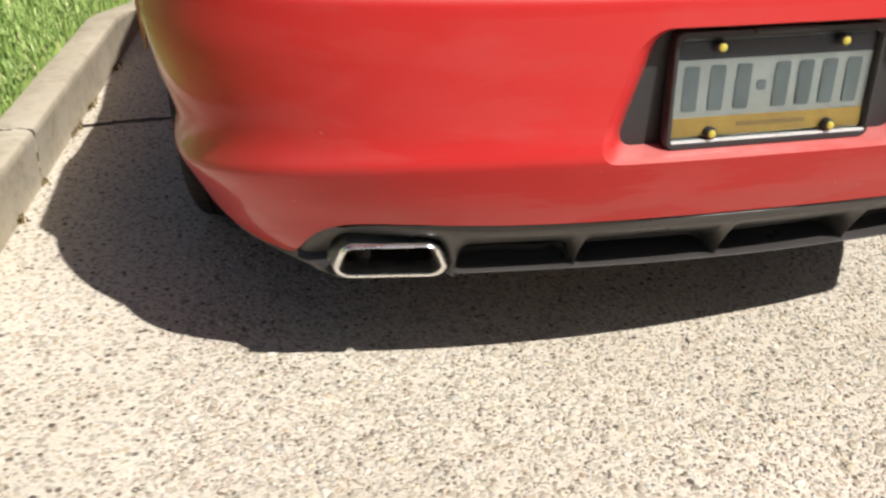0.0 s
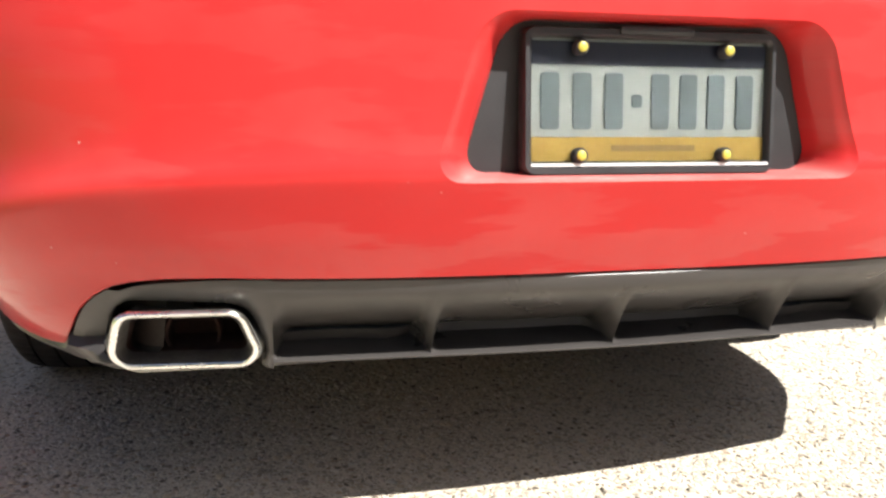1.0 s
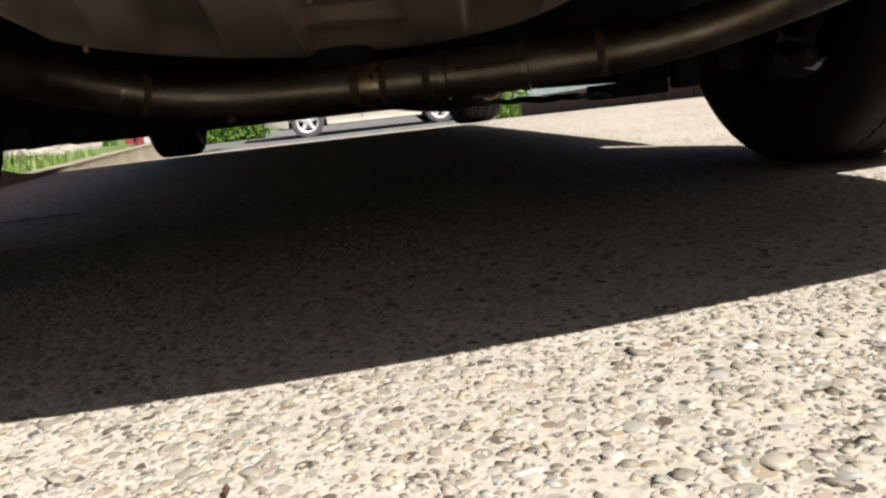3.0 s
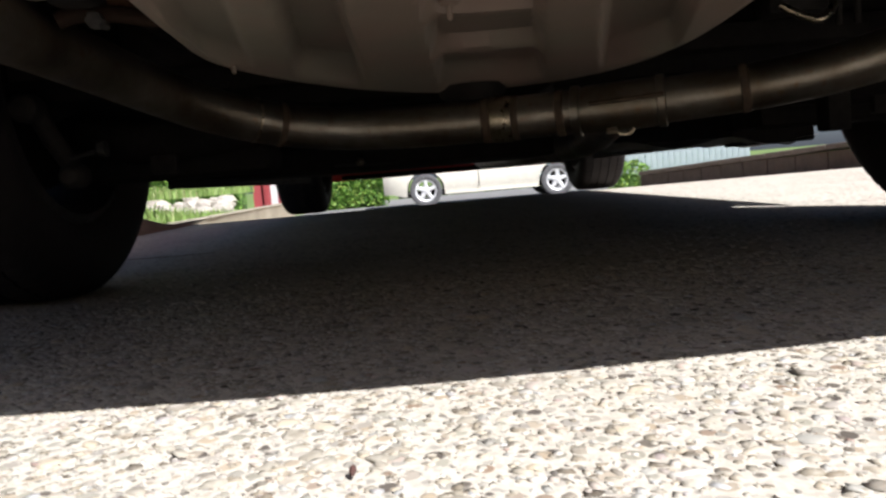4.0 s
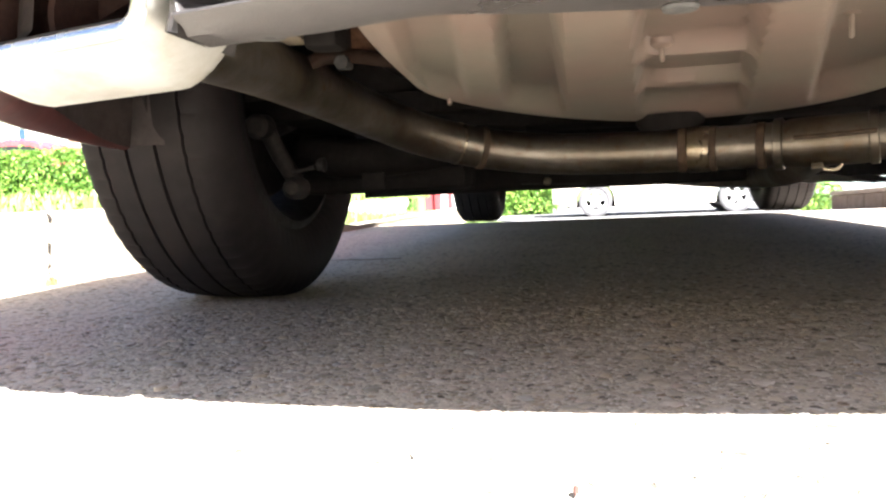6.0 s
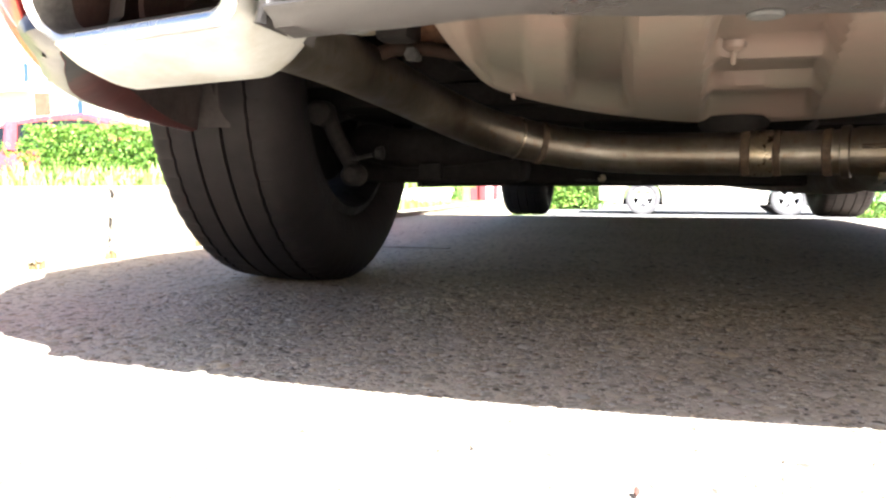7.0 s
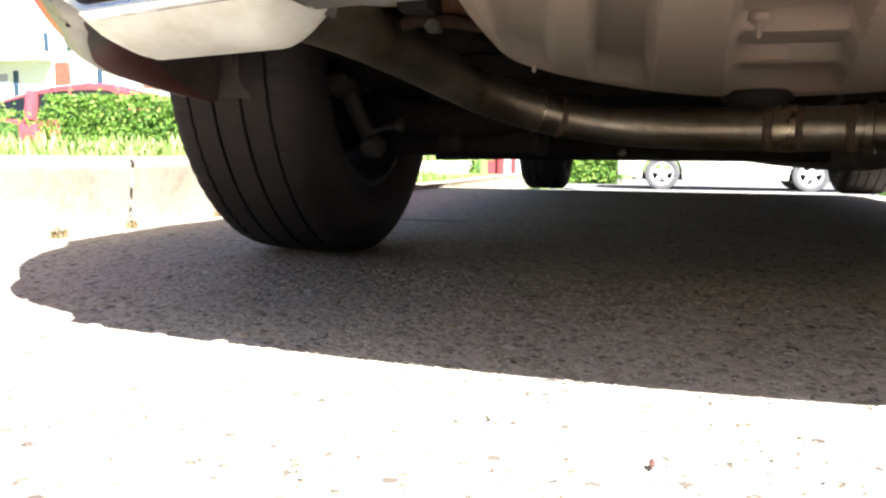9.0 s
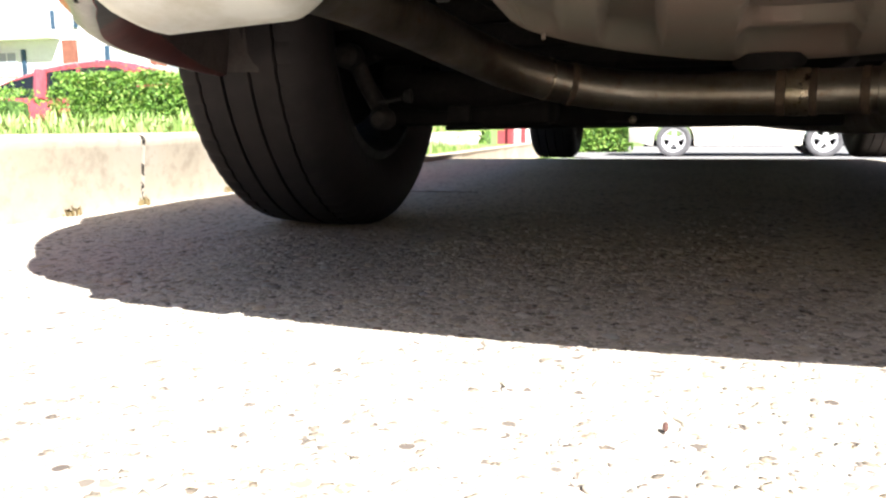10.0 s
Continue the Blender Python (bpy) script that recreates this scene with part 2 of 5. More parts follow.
COVER.node_tree.nodes["Principled BSDF"].inputs["IOR"].default_value = 1.2
LAMP_RED = mat("red_lamp_lens", (0.3, 0.01, 0.01), 0.08, 0.0, 1.0)

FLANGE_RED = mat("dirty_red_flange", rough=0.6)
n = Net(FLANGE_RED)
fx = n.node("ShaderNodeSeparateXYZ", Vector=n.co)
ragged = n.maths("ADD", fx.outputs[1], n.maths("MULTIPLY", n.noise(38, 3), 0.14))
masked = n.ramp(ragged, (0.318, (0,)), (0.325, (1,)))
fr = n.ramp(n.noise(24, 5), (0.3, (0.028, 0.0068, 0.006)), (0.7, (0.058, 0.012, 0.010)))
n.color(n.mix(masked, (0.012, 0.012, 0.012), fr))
n.bump(n.noise(60, 3), 0.3, 0.002)

KERB = mat("weathered_kerb_concrete", rough=0.9)
n = Net(KERB)
kc = n.ramp(n.noise(3.0, 6, 0.65), (0.3, (0.33, 0.285, 0.21)), (0.55, (0.44, 0.385, 0.29)), (0.75, (0.49, 0.44, 0.355)))
kc = n.mix(n.ramp(n.noise(28, 6, 0.7), (0.5, (0,)), (0.74, (0.5,))), kc, (0.26, 0.22, 0.16))
kc = n.mix(n.ramp(n.noise(7, 6, 0.72), (0.50, (0,)), (0.68, (0.5,))), kc, (0.28, 0.24, 0.175))
n.color(kc)
n.bump(n.noise(75, 5, 0.65), 0.22, 0.003)
MOSS = mottled("dry_moss", (0.10, 0.075, 0.03), (0.27, 0.205, 0.095), 60, 0.95, bump=0.6)
KERB_JOINT = mat("broken_kerb_joint", rough=0.95)
n = Net(KERB_JOINT)
n.color(n.mix(n.ramp(n.noise(60, 3, 0.6), (0.48, (0,)), (0.52, (1,))), (0.03, 0.025, 0.02), (0.55, 0.49, 0.39)))
n.bump(n.noise(90, 3), 0.5, 0.004)
JOINT = mottled("dark_joint", (0.02, 0.017, 0.014), (0.06, 0.05, 0.04), 60, 0.95, bump=0.6)
ASPHALT = mottled("road_asphalt", (0.16, 0.155, 0.15), (0.26, 0.25, 0.24), 2, 0.9, bump=0.4, fine=90)
LAWN = mottled("lawn_ground", (0.10, 0.16, 0.035), (0.20, 0.28, 0.08), 3, 0.95, bump=0.5, fine=40)


def leafy(name, *stops):
    m = mat(name, rough=0.55)
    n = Net(m)
    r = n.t.nodes.new("ShaderNodeNewGeometry").outputs["Random Per Island"]
    n.color(n.ramp(r, *stops))
    n.b.inputs["Subsurface Weight"].default_value = 0.0
    n.b.inputs["Transmission Weight"].default_value = 0.0
    return m


GRASS = leafy("grass_blade", (0.0, (0.14, 0.23, 0.05)), (0.5, (0.26, 0.39, 0.10)), (0.85, (0.32, 0.43, 0.13)), (1.0, (0.48, 0.47, 0.24)))
HEDGE = leafy("hedge_leaf", (0.0, (0.045, 0.11, 0.014)), (0.45, (0.12, 0.26, 0.028)), (0.8, (0.21, 0.36, 0.05)), (1.0, (0.34, 0.43, 0.10)))
TWIG = mottled("brown_twig", (0.06, 0.04, 0.025), (0.14, 0.10, 0.06), 30, 0.9)
WHITE_PAINT = mottled("cream_car_paint", (0.70, 0.66, 0.56), (0.76, 0.72, 0.62), 1.5, 0.25, coat=1.0, bump=0)
SUV_RED = mottled("faded_red_paint", (0.36, 0.06, 0.07), (0.46, 0.09, 0.10), 1.2, 0.3, coat=1.0, bump=0)
WHITE_WALL = mottled("white_siding", (0.72, 0.71, 0.68), (0.82, 0.81, 0.78), 0.8, 0.7, bump=0.1)
SIDING = mottled("weathered_siding", (0.17, 0.155, 0.13), (0.27, 0.25, 0.215), 1.5, 0.8, bump=0.2)
BRICK = mottled("red_brick", (0.17, 0.06, 0.038), (0.27, 0.105, 0.066), 4, 0.85, bump=0.3)
BARN_RED = mottled("red_painted_wall", (0.30, 0.045, 0.05), (0.40, 0.075, 0.075), 3, 0.6, bump=0.1)
PALE_PANE = mottled("grey_curtained_pane", (0.26, 0.29, 0.31), (0.36, 0.39, 0.41), 2, 0.2, bump=0)
WHITE_PANE = mottled("white_blind_pane", (0.55, 0.56, 0.56), (0.66, 0.67, 0.67), 2, 0.3, bump=0)
BLUE_SHUTTER = mottled("blue_grey_shutter", (0.02, 0.05, 0.085), (0.035, 0.075, 0.12), 4, 0.6, bump=0)
ROOF = mottled("brown_shingle", (0.13, 0.09, 0.07), (0.22, 0.16, 0.12), 3, 0.9)
BLOCK = mottled("brown_wall_block", (0.05, 0.033, 0.025), (0.10, 0.07, 0.054), 8, 0.9, bump=0.5)
CAPSTONE = mottled("grey_brown_capstone", (0.10, 0.075, 0.062), (0.17, 0.135, 0.11), 8, 0.9, bump=0.5)
ROCK = mottled("pale_rubble", (0.30, 0.26, 0.21), (0.58, 0.53, 0.46), 6, 0.9, bump=0.5)
FENCE = mottled("grey_blue_fence", (0.28, 0.33, 0.36), (0.40, 0.45, 0.47), 4, 0.7, bump=0.2)
LEAF = mottled("dry_leaf", (0.05, 0.026, 0.02), (0.12, 0.055, 0.042), 120, 0.8, bump=0.3)


# ---- mesh helpers ----
def thing(name, at=(0, 0, 0), label="", category="", group="", kind=""):
    ob = new(name)
    ob.empty_display_size = 0.1
    ob.location = at
    return tagged(ob, label, category, group, kind)


def part(name, bm, material, parent=None, label="", smooth=True):
    """One mesh object, its coordinates given in the world, under a thing or a part of it."""
    me = bpy.data.meshes.new(name)
    if isinstance(bm, tuple):
        me.from_pydata([tuple(map(float, p)) for p in bm[0]], [], [tuple(map(int, f)) for f in bm[1]])
    else:
        bmesh.ops.recalc_face_normals(bm, faces=bm.faces)
        bm.to_mesh(me)
        bm.free()
    me.materials.append(material)
    me.polygons.foreach_set("use_smooth", [smooth] * len(me.polygons))
    if smooth:
        me.set_sharp_from_angle(angle=radians(38))
    ob = new(name, me)
    if parent is not None:
        ob.parent = parent
        if parent.type == "EMPTY":
            ob.matrix_parent_inverse = Matrix.Translation(-parent.location)
    if label:
        ob["label"] = label
    return ob


def grid(rows, close_u=False, close_v=False, skip=None):
    """Vertices and quads over rows of equal numbers of points."""
    r, c = len(rows), len(rows[0])
    verts = [p for row in rows for p in row]
    faces = []
    for i in range(r if close_v else r - 1):
        for j in range(c if close_u else c - 1):
            if skip and skip(i, j):
                continue
            a, b = i * c + j, i * c + (j + 1) % c
            d, e = ((i + 1) % r) * c + j, ((i + 1) % r) * c + (j + 1) % c
            faces.append((a, b, e, d))
    return verts, faces


def join(*pieces):
    verts, faces = [], []
    for v, f in pieces:
        k = len(verts)
        verts += list(v)
        faces += [tuple(i + k for i in q) for q in f]
    return verts, faces


def box(x0, x1, y0, y1, z0, z1, bevel=0.0, m=None, segments=2):
    bm = bmesh.new()
    bmesh.ops.create_cube(bm, size=1)
    bmesh.ops.scale(bm, vec=(abs(x1 - x0), abs(y1 - y0), abs(z1 - z0)), verts=bm.verts)
    if bevel:
        bmesh.ops.bevel(bm, geom=bm.edges[:], offset=bevel, segments=segments, profile=0.6, affect="EDGES")
    bmesh.ops.translate(bm, vec=((x0 + x1) / 2, (y0 + y1) / 2, (z0 + z1) / 2), verts=bm.verts)
    if m is not None:
        bmesh.ops.transform(bm, matrix=m, verts=bm.verts)
    return bm


def loose(bm):
    """The vertices and faces of a bmesh, to be joined with others of one part."""
    bm.verts.index_update()
    out = [tuple(v.co) for v in bm.verts], [tuple(v.index for v in f.verts) for f in bm.faces]
    bm.free()
    return out


def spline(points, count):
    """A smooth curve through the points, evenly sampled."""
    p = [Vector(q) for q in points]
    p = [2 * p[0] - p[1]] + p + [2 * p[-1] - p[-2]]
    out = []
    for i in range(1, len(p) - 2):
        for k in range(count):
            t = k / count
            a, b, c, d = p[i - 1], p[i], p[i + 1], p[i + 2]
            out.append(0.5 * (2 * b + (c - a) * t + (2 * a - 5 * b + 4 * c - d) * t * t + (3 * b - a - 3 * c + d) * t ** 3))
    return out + [p[-2]]


def tube(points, radius, sides=20, caps=True):
    """A round tube along points; radius a number or one for each point."""
    pts = [Vector(p) for p in points]
    rad = radius if isinstance(radius, (list, tuple)) else [radius] * len(pts)
    rows, up = [], Vector((0.13, 0.21, 0.97)).normalized()
    for i, p in enumerate(pts):
        d = (pts[min(i + 1, len(pts) - 1)] - pts[max(i - 1, 0)]).normalized()
        s = d.cross(up)
        if s.length < 1e-3:
            s = d.cross(Vector((1, 0, 0)))
        s.normalize()
        w = s.cross(d).normalized()
        rows.append([tuple(p + rad[i] * (math.cos(a) * s + math.sin(a) * w)) for a in (2 * math.pi * k / sides for k in range(sides))])
    v, f = grid(rows, close_u=True)
    if caps:
        f = f + [tuple(range(sides))[::-1], tuple(len(v) - sides + k for k in range(sides))]
    return v, f


def lathe(profile, center, sides=48, axis="x", caps=False):
    """Profile of (along the axis, radius) turned about an axis through the centre."""
    rows = []
    for a, r in profile:
        row = []
        for k in range(sides):
            t = 2 * math.pi * k / sides
            u, w = r * math.cos(t), r * math.sin(t)
            q = {"x": (a, u, w), "y": (u, a, w), "z": (u, w, a)}[axis]
            row.append(tuple(center[i] + q[i] for i in range(3)))
        rows.append(row)
    v, f = grid(rows, close_u=True)
    if caps:
        f = f + [tuple(range(sides)), tuple(len(v) - sides + k for k in range(sides))]
    return v, f


def ground_z(y):
    return 0.0 if y < 3.9 else -0.042 * (min(y, 14.0) - 3.9)

# ---- ground, driveway, kerb, road ----
def sheet(xs, ys, zf):
    return grid([[(x, y, zf(x, y)) for x in xs] for y in ys])


ys = [-500, -60, -9, 0, 3.9, 6, 9, 12, 14, 24, 60, 700]
tagged(part("ground", sheet([-600, -60, -12, 0, 12, 60, 600], ys, lambda x, y: ground_z(y) - 0.06), LAWN), "open grassy ground running out to the horizon", "ground", kind="structure")
dx = [-1.42 + 0.2 * i for i in range(56)]
dy = [-8 + 0.25 * i for i in range(87)]
tagged(part("driveway", sheet(dx, dy, lambda x, y: ground_z(y)), CONCRETE), "pale exposed aggregate concrete driveway with buff pebbles", "driveway", kind="structure")
tagged(part("road", sheet([-80, -20, 0, 20, 80], [13.7, 17, 23], lambda x, y: ground_z(y) + 0.006), ASPHALT), "sunlit grey asphalt street beyond the driveway", "road", kind="structure")


def kerb_drop(y):
    return 1 - 0.85 * min(max((y - 2.55) / 0.9, 0), 1)


def lawn_z(x, y):
    z = max(0.15 - 0.075 * max(0.0, y - 2.7), ground_z(y) + 0.02) + 0.012 * math.sin(3.1 * x + 1.7 * y) * math.sin(2.3 * y)
    return min(z, max(0.168 * kerb_drop(y), ground_z(y)) - 0.006 + 0.35 * max(0.0, -1.48 - x))


lx = [-1.48 - 0.18 * i for i in range(30)] + [-8, -12, -20, -40]
ly = [-8 + 0.3 * i for i in range(72)]
tagged(part("lawn", sheet(lx, ly, lawn_z), LAWN), "raised lawn of rough green grass behind the kerb", "lawn", kind="structure")


def kerb_unit(y0, y1):
    """A battered concrete kerb stone with a rounded front edge."""
    prof = [(-1.388, -0.12), (-1.386, 0.0), (-1.377, 0.135), (-1.374, 0.150), (-1.378, 0.160), (-1.392, 0.166), (-1.47, 0.168), (-1.492, 0.160), (-1.495, -0.12)]
    rows = []
    steps = 14
    for i in range(steps + 1):
        y = y0 + (y1 - y0) * i / steps
        k = 1 - 0.85 * min(max((y - 2.55) / 0.9, 0), 1)
        rows.append([(x + 0.004 * noise.noise((x * 9, y * 7, z * 9)), y, z * (k if z > 0 else 1) + (0.004 * noise.noise((x * 8, y * 6, 3.1)) if z > 0.1 else 0)) for x, z in prof])
    v, f = grid(rows)
    k = len(prof)
    return v, f + [tuple(range(k)), tuple(len(v) - k + i for i in range(k))]


kerb = thing("kerb", (-1.43, 1.2, 0), "weathered cream concrete kerb with mossy joints beside the driveway", "kerb", kind="structure")
edges = [-7.8, -4.8, -1.8, 1.214, 4.2, 7.2]
for a, b in zip(edges, edges[1:]):
    part("kerb_stone", kerb_unit(a + 0.0055, b - 0.0055), KERB, kerb)
for e in edges[1:-1]:
    v, f = kerb_unit(e - 0.0057, e + 0.0057)
    part("kerb_joint", ([(x + 0.0004 + 0.0025 * noise.noise((3.3, y * 40, z * 45)), y, z + 0.0006) for x, y, z in v], f), KERB_JOINT, kerb, "dark eroded joint between kerb stones")

tagged(part("pavement", sheet([-40, -12, -5, -1.44], [11.2, 12.2, 13.6], lambda x, y: ground_z(y) + 0.035), KERB), "pale concrete pavement along the street", "pavement", kind="structure")

# the driveway's dark expansion joint, a little crooked
jp = [(-1.40 + 0.08 * i, 1.655 + 0.025 * math.sin(i * 0.55) + 0.02 * (i / 12)) for i in range(10)]
rows = [[(x, y - 0.011 + 0.004 * noise.noise((x * 30, 0, 0)), 0.004), (x, y + 0.011 + 0.004 * noise.noise((x * 30, 5, 0)), 0.004)] for x, y in jp]
tagged(part("driveway_joint", grid(rows), JOINT), "dark crooked expansion joint across the concrete driveway", "joint", kind="structure")

# ---- unseen walls added behind and beside the plot to block low sky ----
def sky_blocking_wall(name, a, b, height, gables, label):
    """A thick plain wall from a to b with a low gabled top."""
    a, b = Vector((*a, 0)), Vector((*b, 0))
    along = (b - a).normalized()
    out = Vector((-along.y, along.x, 0)) * 0.3
    top = [(0.0, height)]
    for k in range(gables):
        top += [((k + 0.5) / gables, height + 1.7), ((k + 1) / gables, height)]
    row0 = [(0.0, -0.6)] + top + [(1.0, -0.6)]
    ring = [tuple(a.lerp(b, u) + Vector((0, 0, z)) - out) for u, z in row0]
    back = [tuple(a.lerp(b, u) + Vector((0, 0, z)) + out) for u, z in row0]
    k = len(row0)
    faces = [tuple(range(k)), tuple(range(2 * k - 1, k - 1, -1))] + [(i, (i + 1) % k, k + (i + 1) % k, k + i) for i in range(k)]
    tagged(part(name, (ring + back, faces), SIDING, smooth=False), label, "wall", kind="structure")


sky_blocking_wall("wall_south", (-17, -13), (17, -13), 4.6, 3, "plain unseen wall added to block the low sky")
sky_blocking_wall("wall_east", (15, -12.6), (15, 7), 4.6, 2, "plain unseen wall added beside the driveway plot to block low sky")
sky_blocking_wall("wall_west", (-20, 4), (-20, -12.6), 4.6, 2, "plain unseen wall added beyond the lawn to block low sky")

# ---- the red car ----
AX_R, AX_F, TYRE_R = 1.015, 4.12, 0.36
car = thing("car", (0, 2.5, 0), "parked red sedan with black diffuser and twin chrome exhaust tips", "car")
NEXP = 2.9


def lerp_table(table, z):
    if z <= table[0][0]:
        return table[0][1]
    for (a, p), (b, q) in zip(table, table[1:]):
        if z <= b:
            return p + (q - p) * (z - a) / (b - a)
    return table[-1][1]


def soft_table(table, z, h=0.014):
    return (lerp_table(table, z - h) + 2 * lerp_table(table, z) + lerp_table(table, z + h)) / 4


WIDTH = [(0.22, 0.765), (0.245, 0.797), (0.262, 0.821), (0.285, 0.842), (0.31, 0.853), (0.35, 0.860), (0.40, 0.867), (0.45, 0.871), (0.49, 0.876), (0.515, 0.880), (0.53, 0.866), (0.555, 0.866), (0.58, 0.877), (0.60, 0.885), (0.66, 0.897), (0.72, 0.888)]
REAR = [(0.22, 0.108), (0.245, 0.086), (0.262, 0.068), (0.285, 0.049), (0.31, 0.036), (0.35, 0.022), (0.395, 0.009), (0.44, -0.012), (0.495, -0.034), (0.508, -0.039), (0.515, -0.040), (0.522, -0.039), (0.535, -0.0355), (0.56, -0.031), (0.60, -0.028), (0.65, -0.026), (0.70, -0.024), (0.72, -0.022)]
EDGE = [(0.0, 0.395), (0.48, 0.395), (0.54, 0.392), (0.58, 0.386), (0.605, 0.378), (0.627, 0.364), (0.645, 0.346), (0.658, 0.326), (0.667, 0.304), (0.677, 0.286), (0.692, 0.279), (0.72, 0.278), (0.80, 0.279), (0.93, 0.279)]
DEPTH = 0.65
CREASE = [(0.0, 0.515), (0.40, 0.515), (0.55, 0.508), (0.667, 0.499), (0.80, 0.479), (0.857, 0.465), (0.89, 0.456), (0.927, 0.443), (1.0, 0.420)]


def bumper_y(x, z):
    """The rear bumper's skin: y at a place across and a height."""
    w = lerp_table(WIDTH, z)
    s = min(abs(x) / w, 1.0)
    return lerp_table(REAR, z) + DEPTH * (1 - (1 - s ** NEXP) ** (1 / NEXP))


HZ0, HZ1, HR = 0.505, 0.682, 0.035


def hole(z):
    """Half width of the number plate's recess at a height, its corners rounded."""
    zz = min(max(z, HZ0), HZ1)
    e = 0.262 + (0.205 - 0.262) * (zz - HZ0) / (HZ1 - HZ0)
    d = min(zz - HZ0, HZ1 - zz)
    if d < HR:
        e -= HR - math.sqrt(HR * HR - (HR - d) ** 2)
    return e


zr = [0.395, 0.397, 0.40, 0.405, 0.41, 0.42, 0.43, 0.44, 0.45, 0.46, 0.47, 0.48, 0.489, 0.496, 0.501]
zr += [HZ0 + d for d in (0, 0.001, 0.003, 0.006, 0.010, 0.015, 0.022, 0.030, 0.04, 0.055, 0.075, 0.095, 0.12, 0.137, 0.147, 0.155, 0.162, 0.167, 0.171, 0.174, 0.176)] + [HZ1, 0.69, 0.70, 0.71, 0.718]
NS, NC = 64, 18


def smooth(t):
    t = min(max(t, 0.0), 1.0)
    return t * t * (3 - 2 * t)


def skin_point(th, z):
    """A point of the painted skin: angle round the tail, row height before trimming."""
    k = math.sin(th) ** (2 / NEXP)
    zc = soft_table(CREASE, k, 0.03)
    z2 = z
    for _ in range(6):
        w = soft_table(WIDTH, z2, 0.012)
        zb = soft_table(EDGE, w * k, 0.006) - 0.024 * smooth((k - 0.975) / 0.025)
        z2 = zb + (z - 0.395) * (zc - zb) / 0.12 if z < 0.515 else zc + (z - 0.515) * (0.718 - zc) / 0.203
    ze = z2 + (0.515 - zc) * smooth((z2 - 0.30) / (zc - 0.30)) if z < 0.515 else z
    soft = 0.004 + 0.030 * smooth((k - 0.70) / 0.28)
    y = soft_table(REAR, ze, soft) + DEPTH * (1 - math.cos(th) ** (2 / NEXP))
    return soft_table(WIDTH, ze, 0.012) * k, y, z2


rows = []
for z in zr:
    e, row = hole(z), []
    w = lerp_table(WIDTH, z)
    t0 = math.asin((e / w) ** (NEXP / 2))
    outer = [skin_point(math.pi / 2 + (t0 - math.pi / 2) * k / NS, z) for k in range(NS)] + [(e, soft_table(REAR, z, 0.004) + bumper_y(e, z) - lerp_table(REAR, z), z)]
    row = [(-x, y, z2) for x, y, z2 in outer]
    row += [(-e + 2 * e * k / NC, soft_table(REAR, z, 0.004) + bumper_y(-e + 2 * e * k / NC, z) - lerp_table(REAR, z), z) for k in range(1, NC)]
    row += outer[::-1]
    rows.append(row)
top = rows[-1]
for lift, inset in ((0.008, 0.006), (0.012, 0.02), (0.014, 0.05), (0.014, 0.30)):
    rows.append([(x * (1 - inset * 0.5), y + inset, z + lift) for x, y, z in top])
i0, i1 = zr.index(HZ0), zr.index(HZ1)
inner = [(x * 0.997, y + 0.014, z + 0.004) for x, y, z in rows[0]]
lip_row = [(x * 0.999, y + 0.002, z - 0.001) for x, y, z in rows[0]]
skin = grid([inner, lip_row] + rows, skip=lambda i, j: i0 <= i - 2 < i1 and NS <= j < NS + NC)
# recess walls: rings from the hole's edge inwards
cols = len(rows[0])
loop = [(i0, j) for j in range(NS, NS + NC)] + [(i, NS + NC) for i in range(i0, i1)] + [(i1, j) for j in range(NS + NC, NS, -1)] + [(i, NS) for i in range(i1, i0, -1)]
rim = [rows[i][j] for i, j in loop]
cz = 0.592
rings = []
for sx, sz, dyy in ((1, 1, 0), (0.985, 0.985, 0.003), (0.965, 0.97, 0.006), (0.93, 0.955, 0.012), (0.84, 0.93, 0.030), (0.83, 0.92, 0.05)):
    rings.append([(x * sx, y + dyy if dyy < 0.029 else max(y + dyy, 0.012 + (dyy - 0.03)), cz + (z - cz) * sz) for x, y, z in rim])
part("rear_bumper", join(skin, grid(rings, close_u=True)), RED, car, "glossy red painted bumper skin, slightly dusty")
# black panel behind the plate
panel = [(x, 0.016 + (z - 0.5) * 0.02, z) for x, _, z in rings[4]]
part("plate_recess_panel", (panel + [(0, 0.018, cz)], [(i, (i + 1) % len(panel), len(panel)) for i in range(len(panel))]), TRIM, car, "satin black recess panel behind the plate", smooth=False)
part("plate_lamp", box(-0.045, 0.045, -0.004, 0.03, 0.662, 0.672, 0.004), TRIM, car, "small black lamp over the plate")

# underside return of the bumper, seen from below
def corner_bulge(x):
    """How far the black lower corner beside a tip stands out behind."""
    return 0.034 * math.exp(-((abs(x) - 0.634) / 0.042) ** 2)


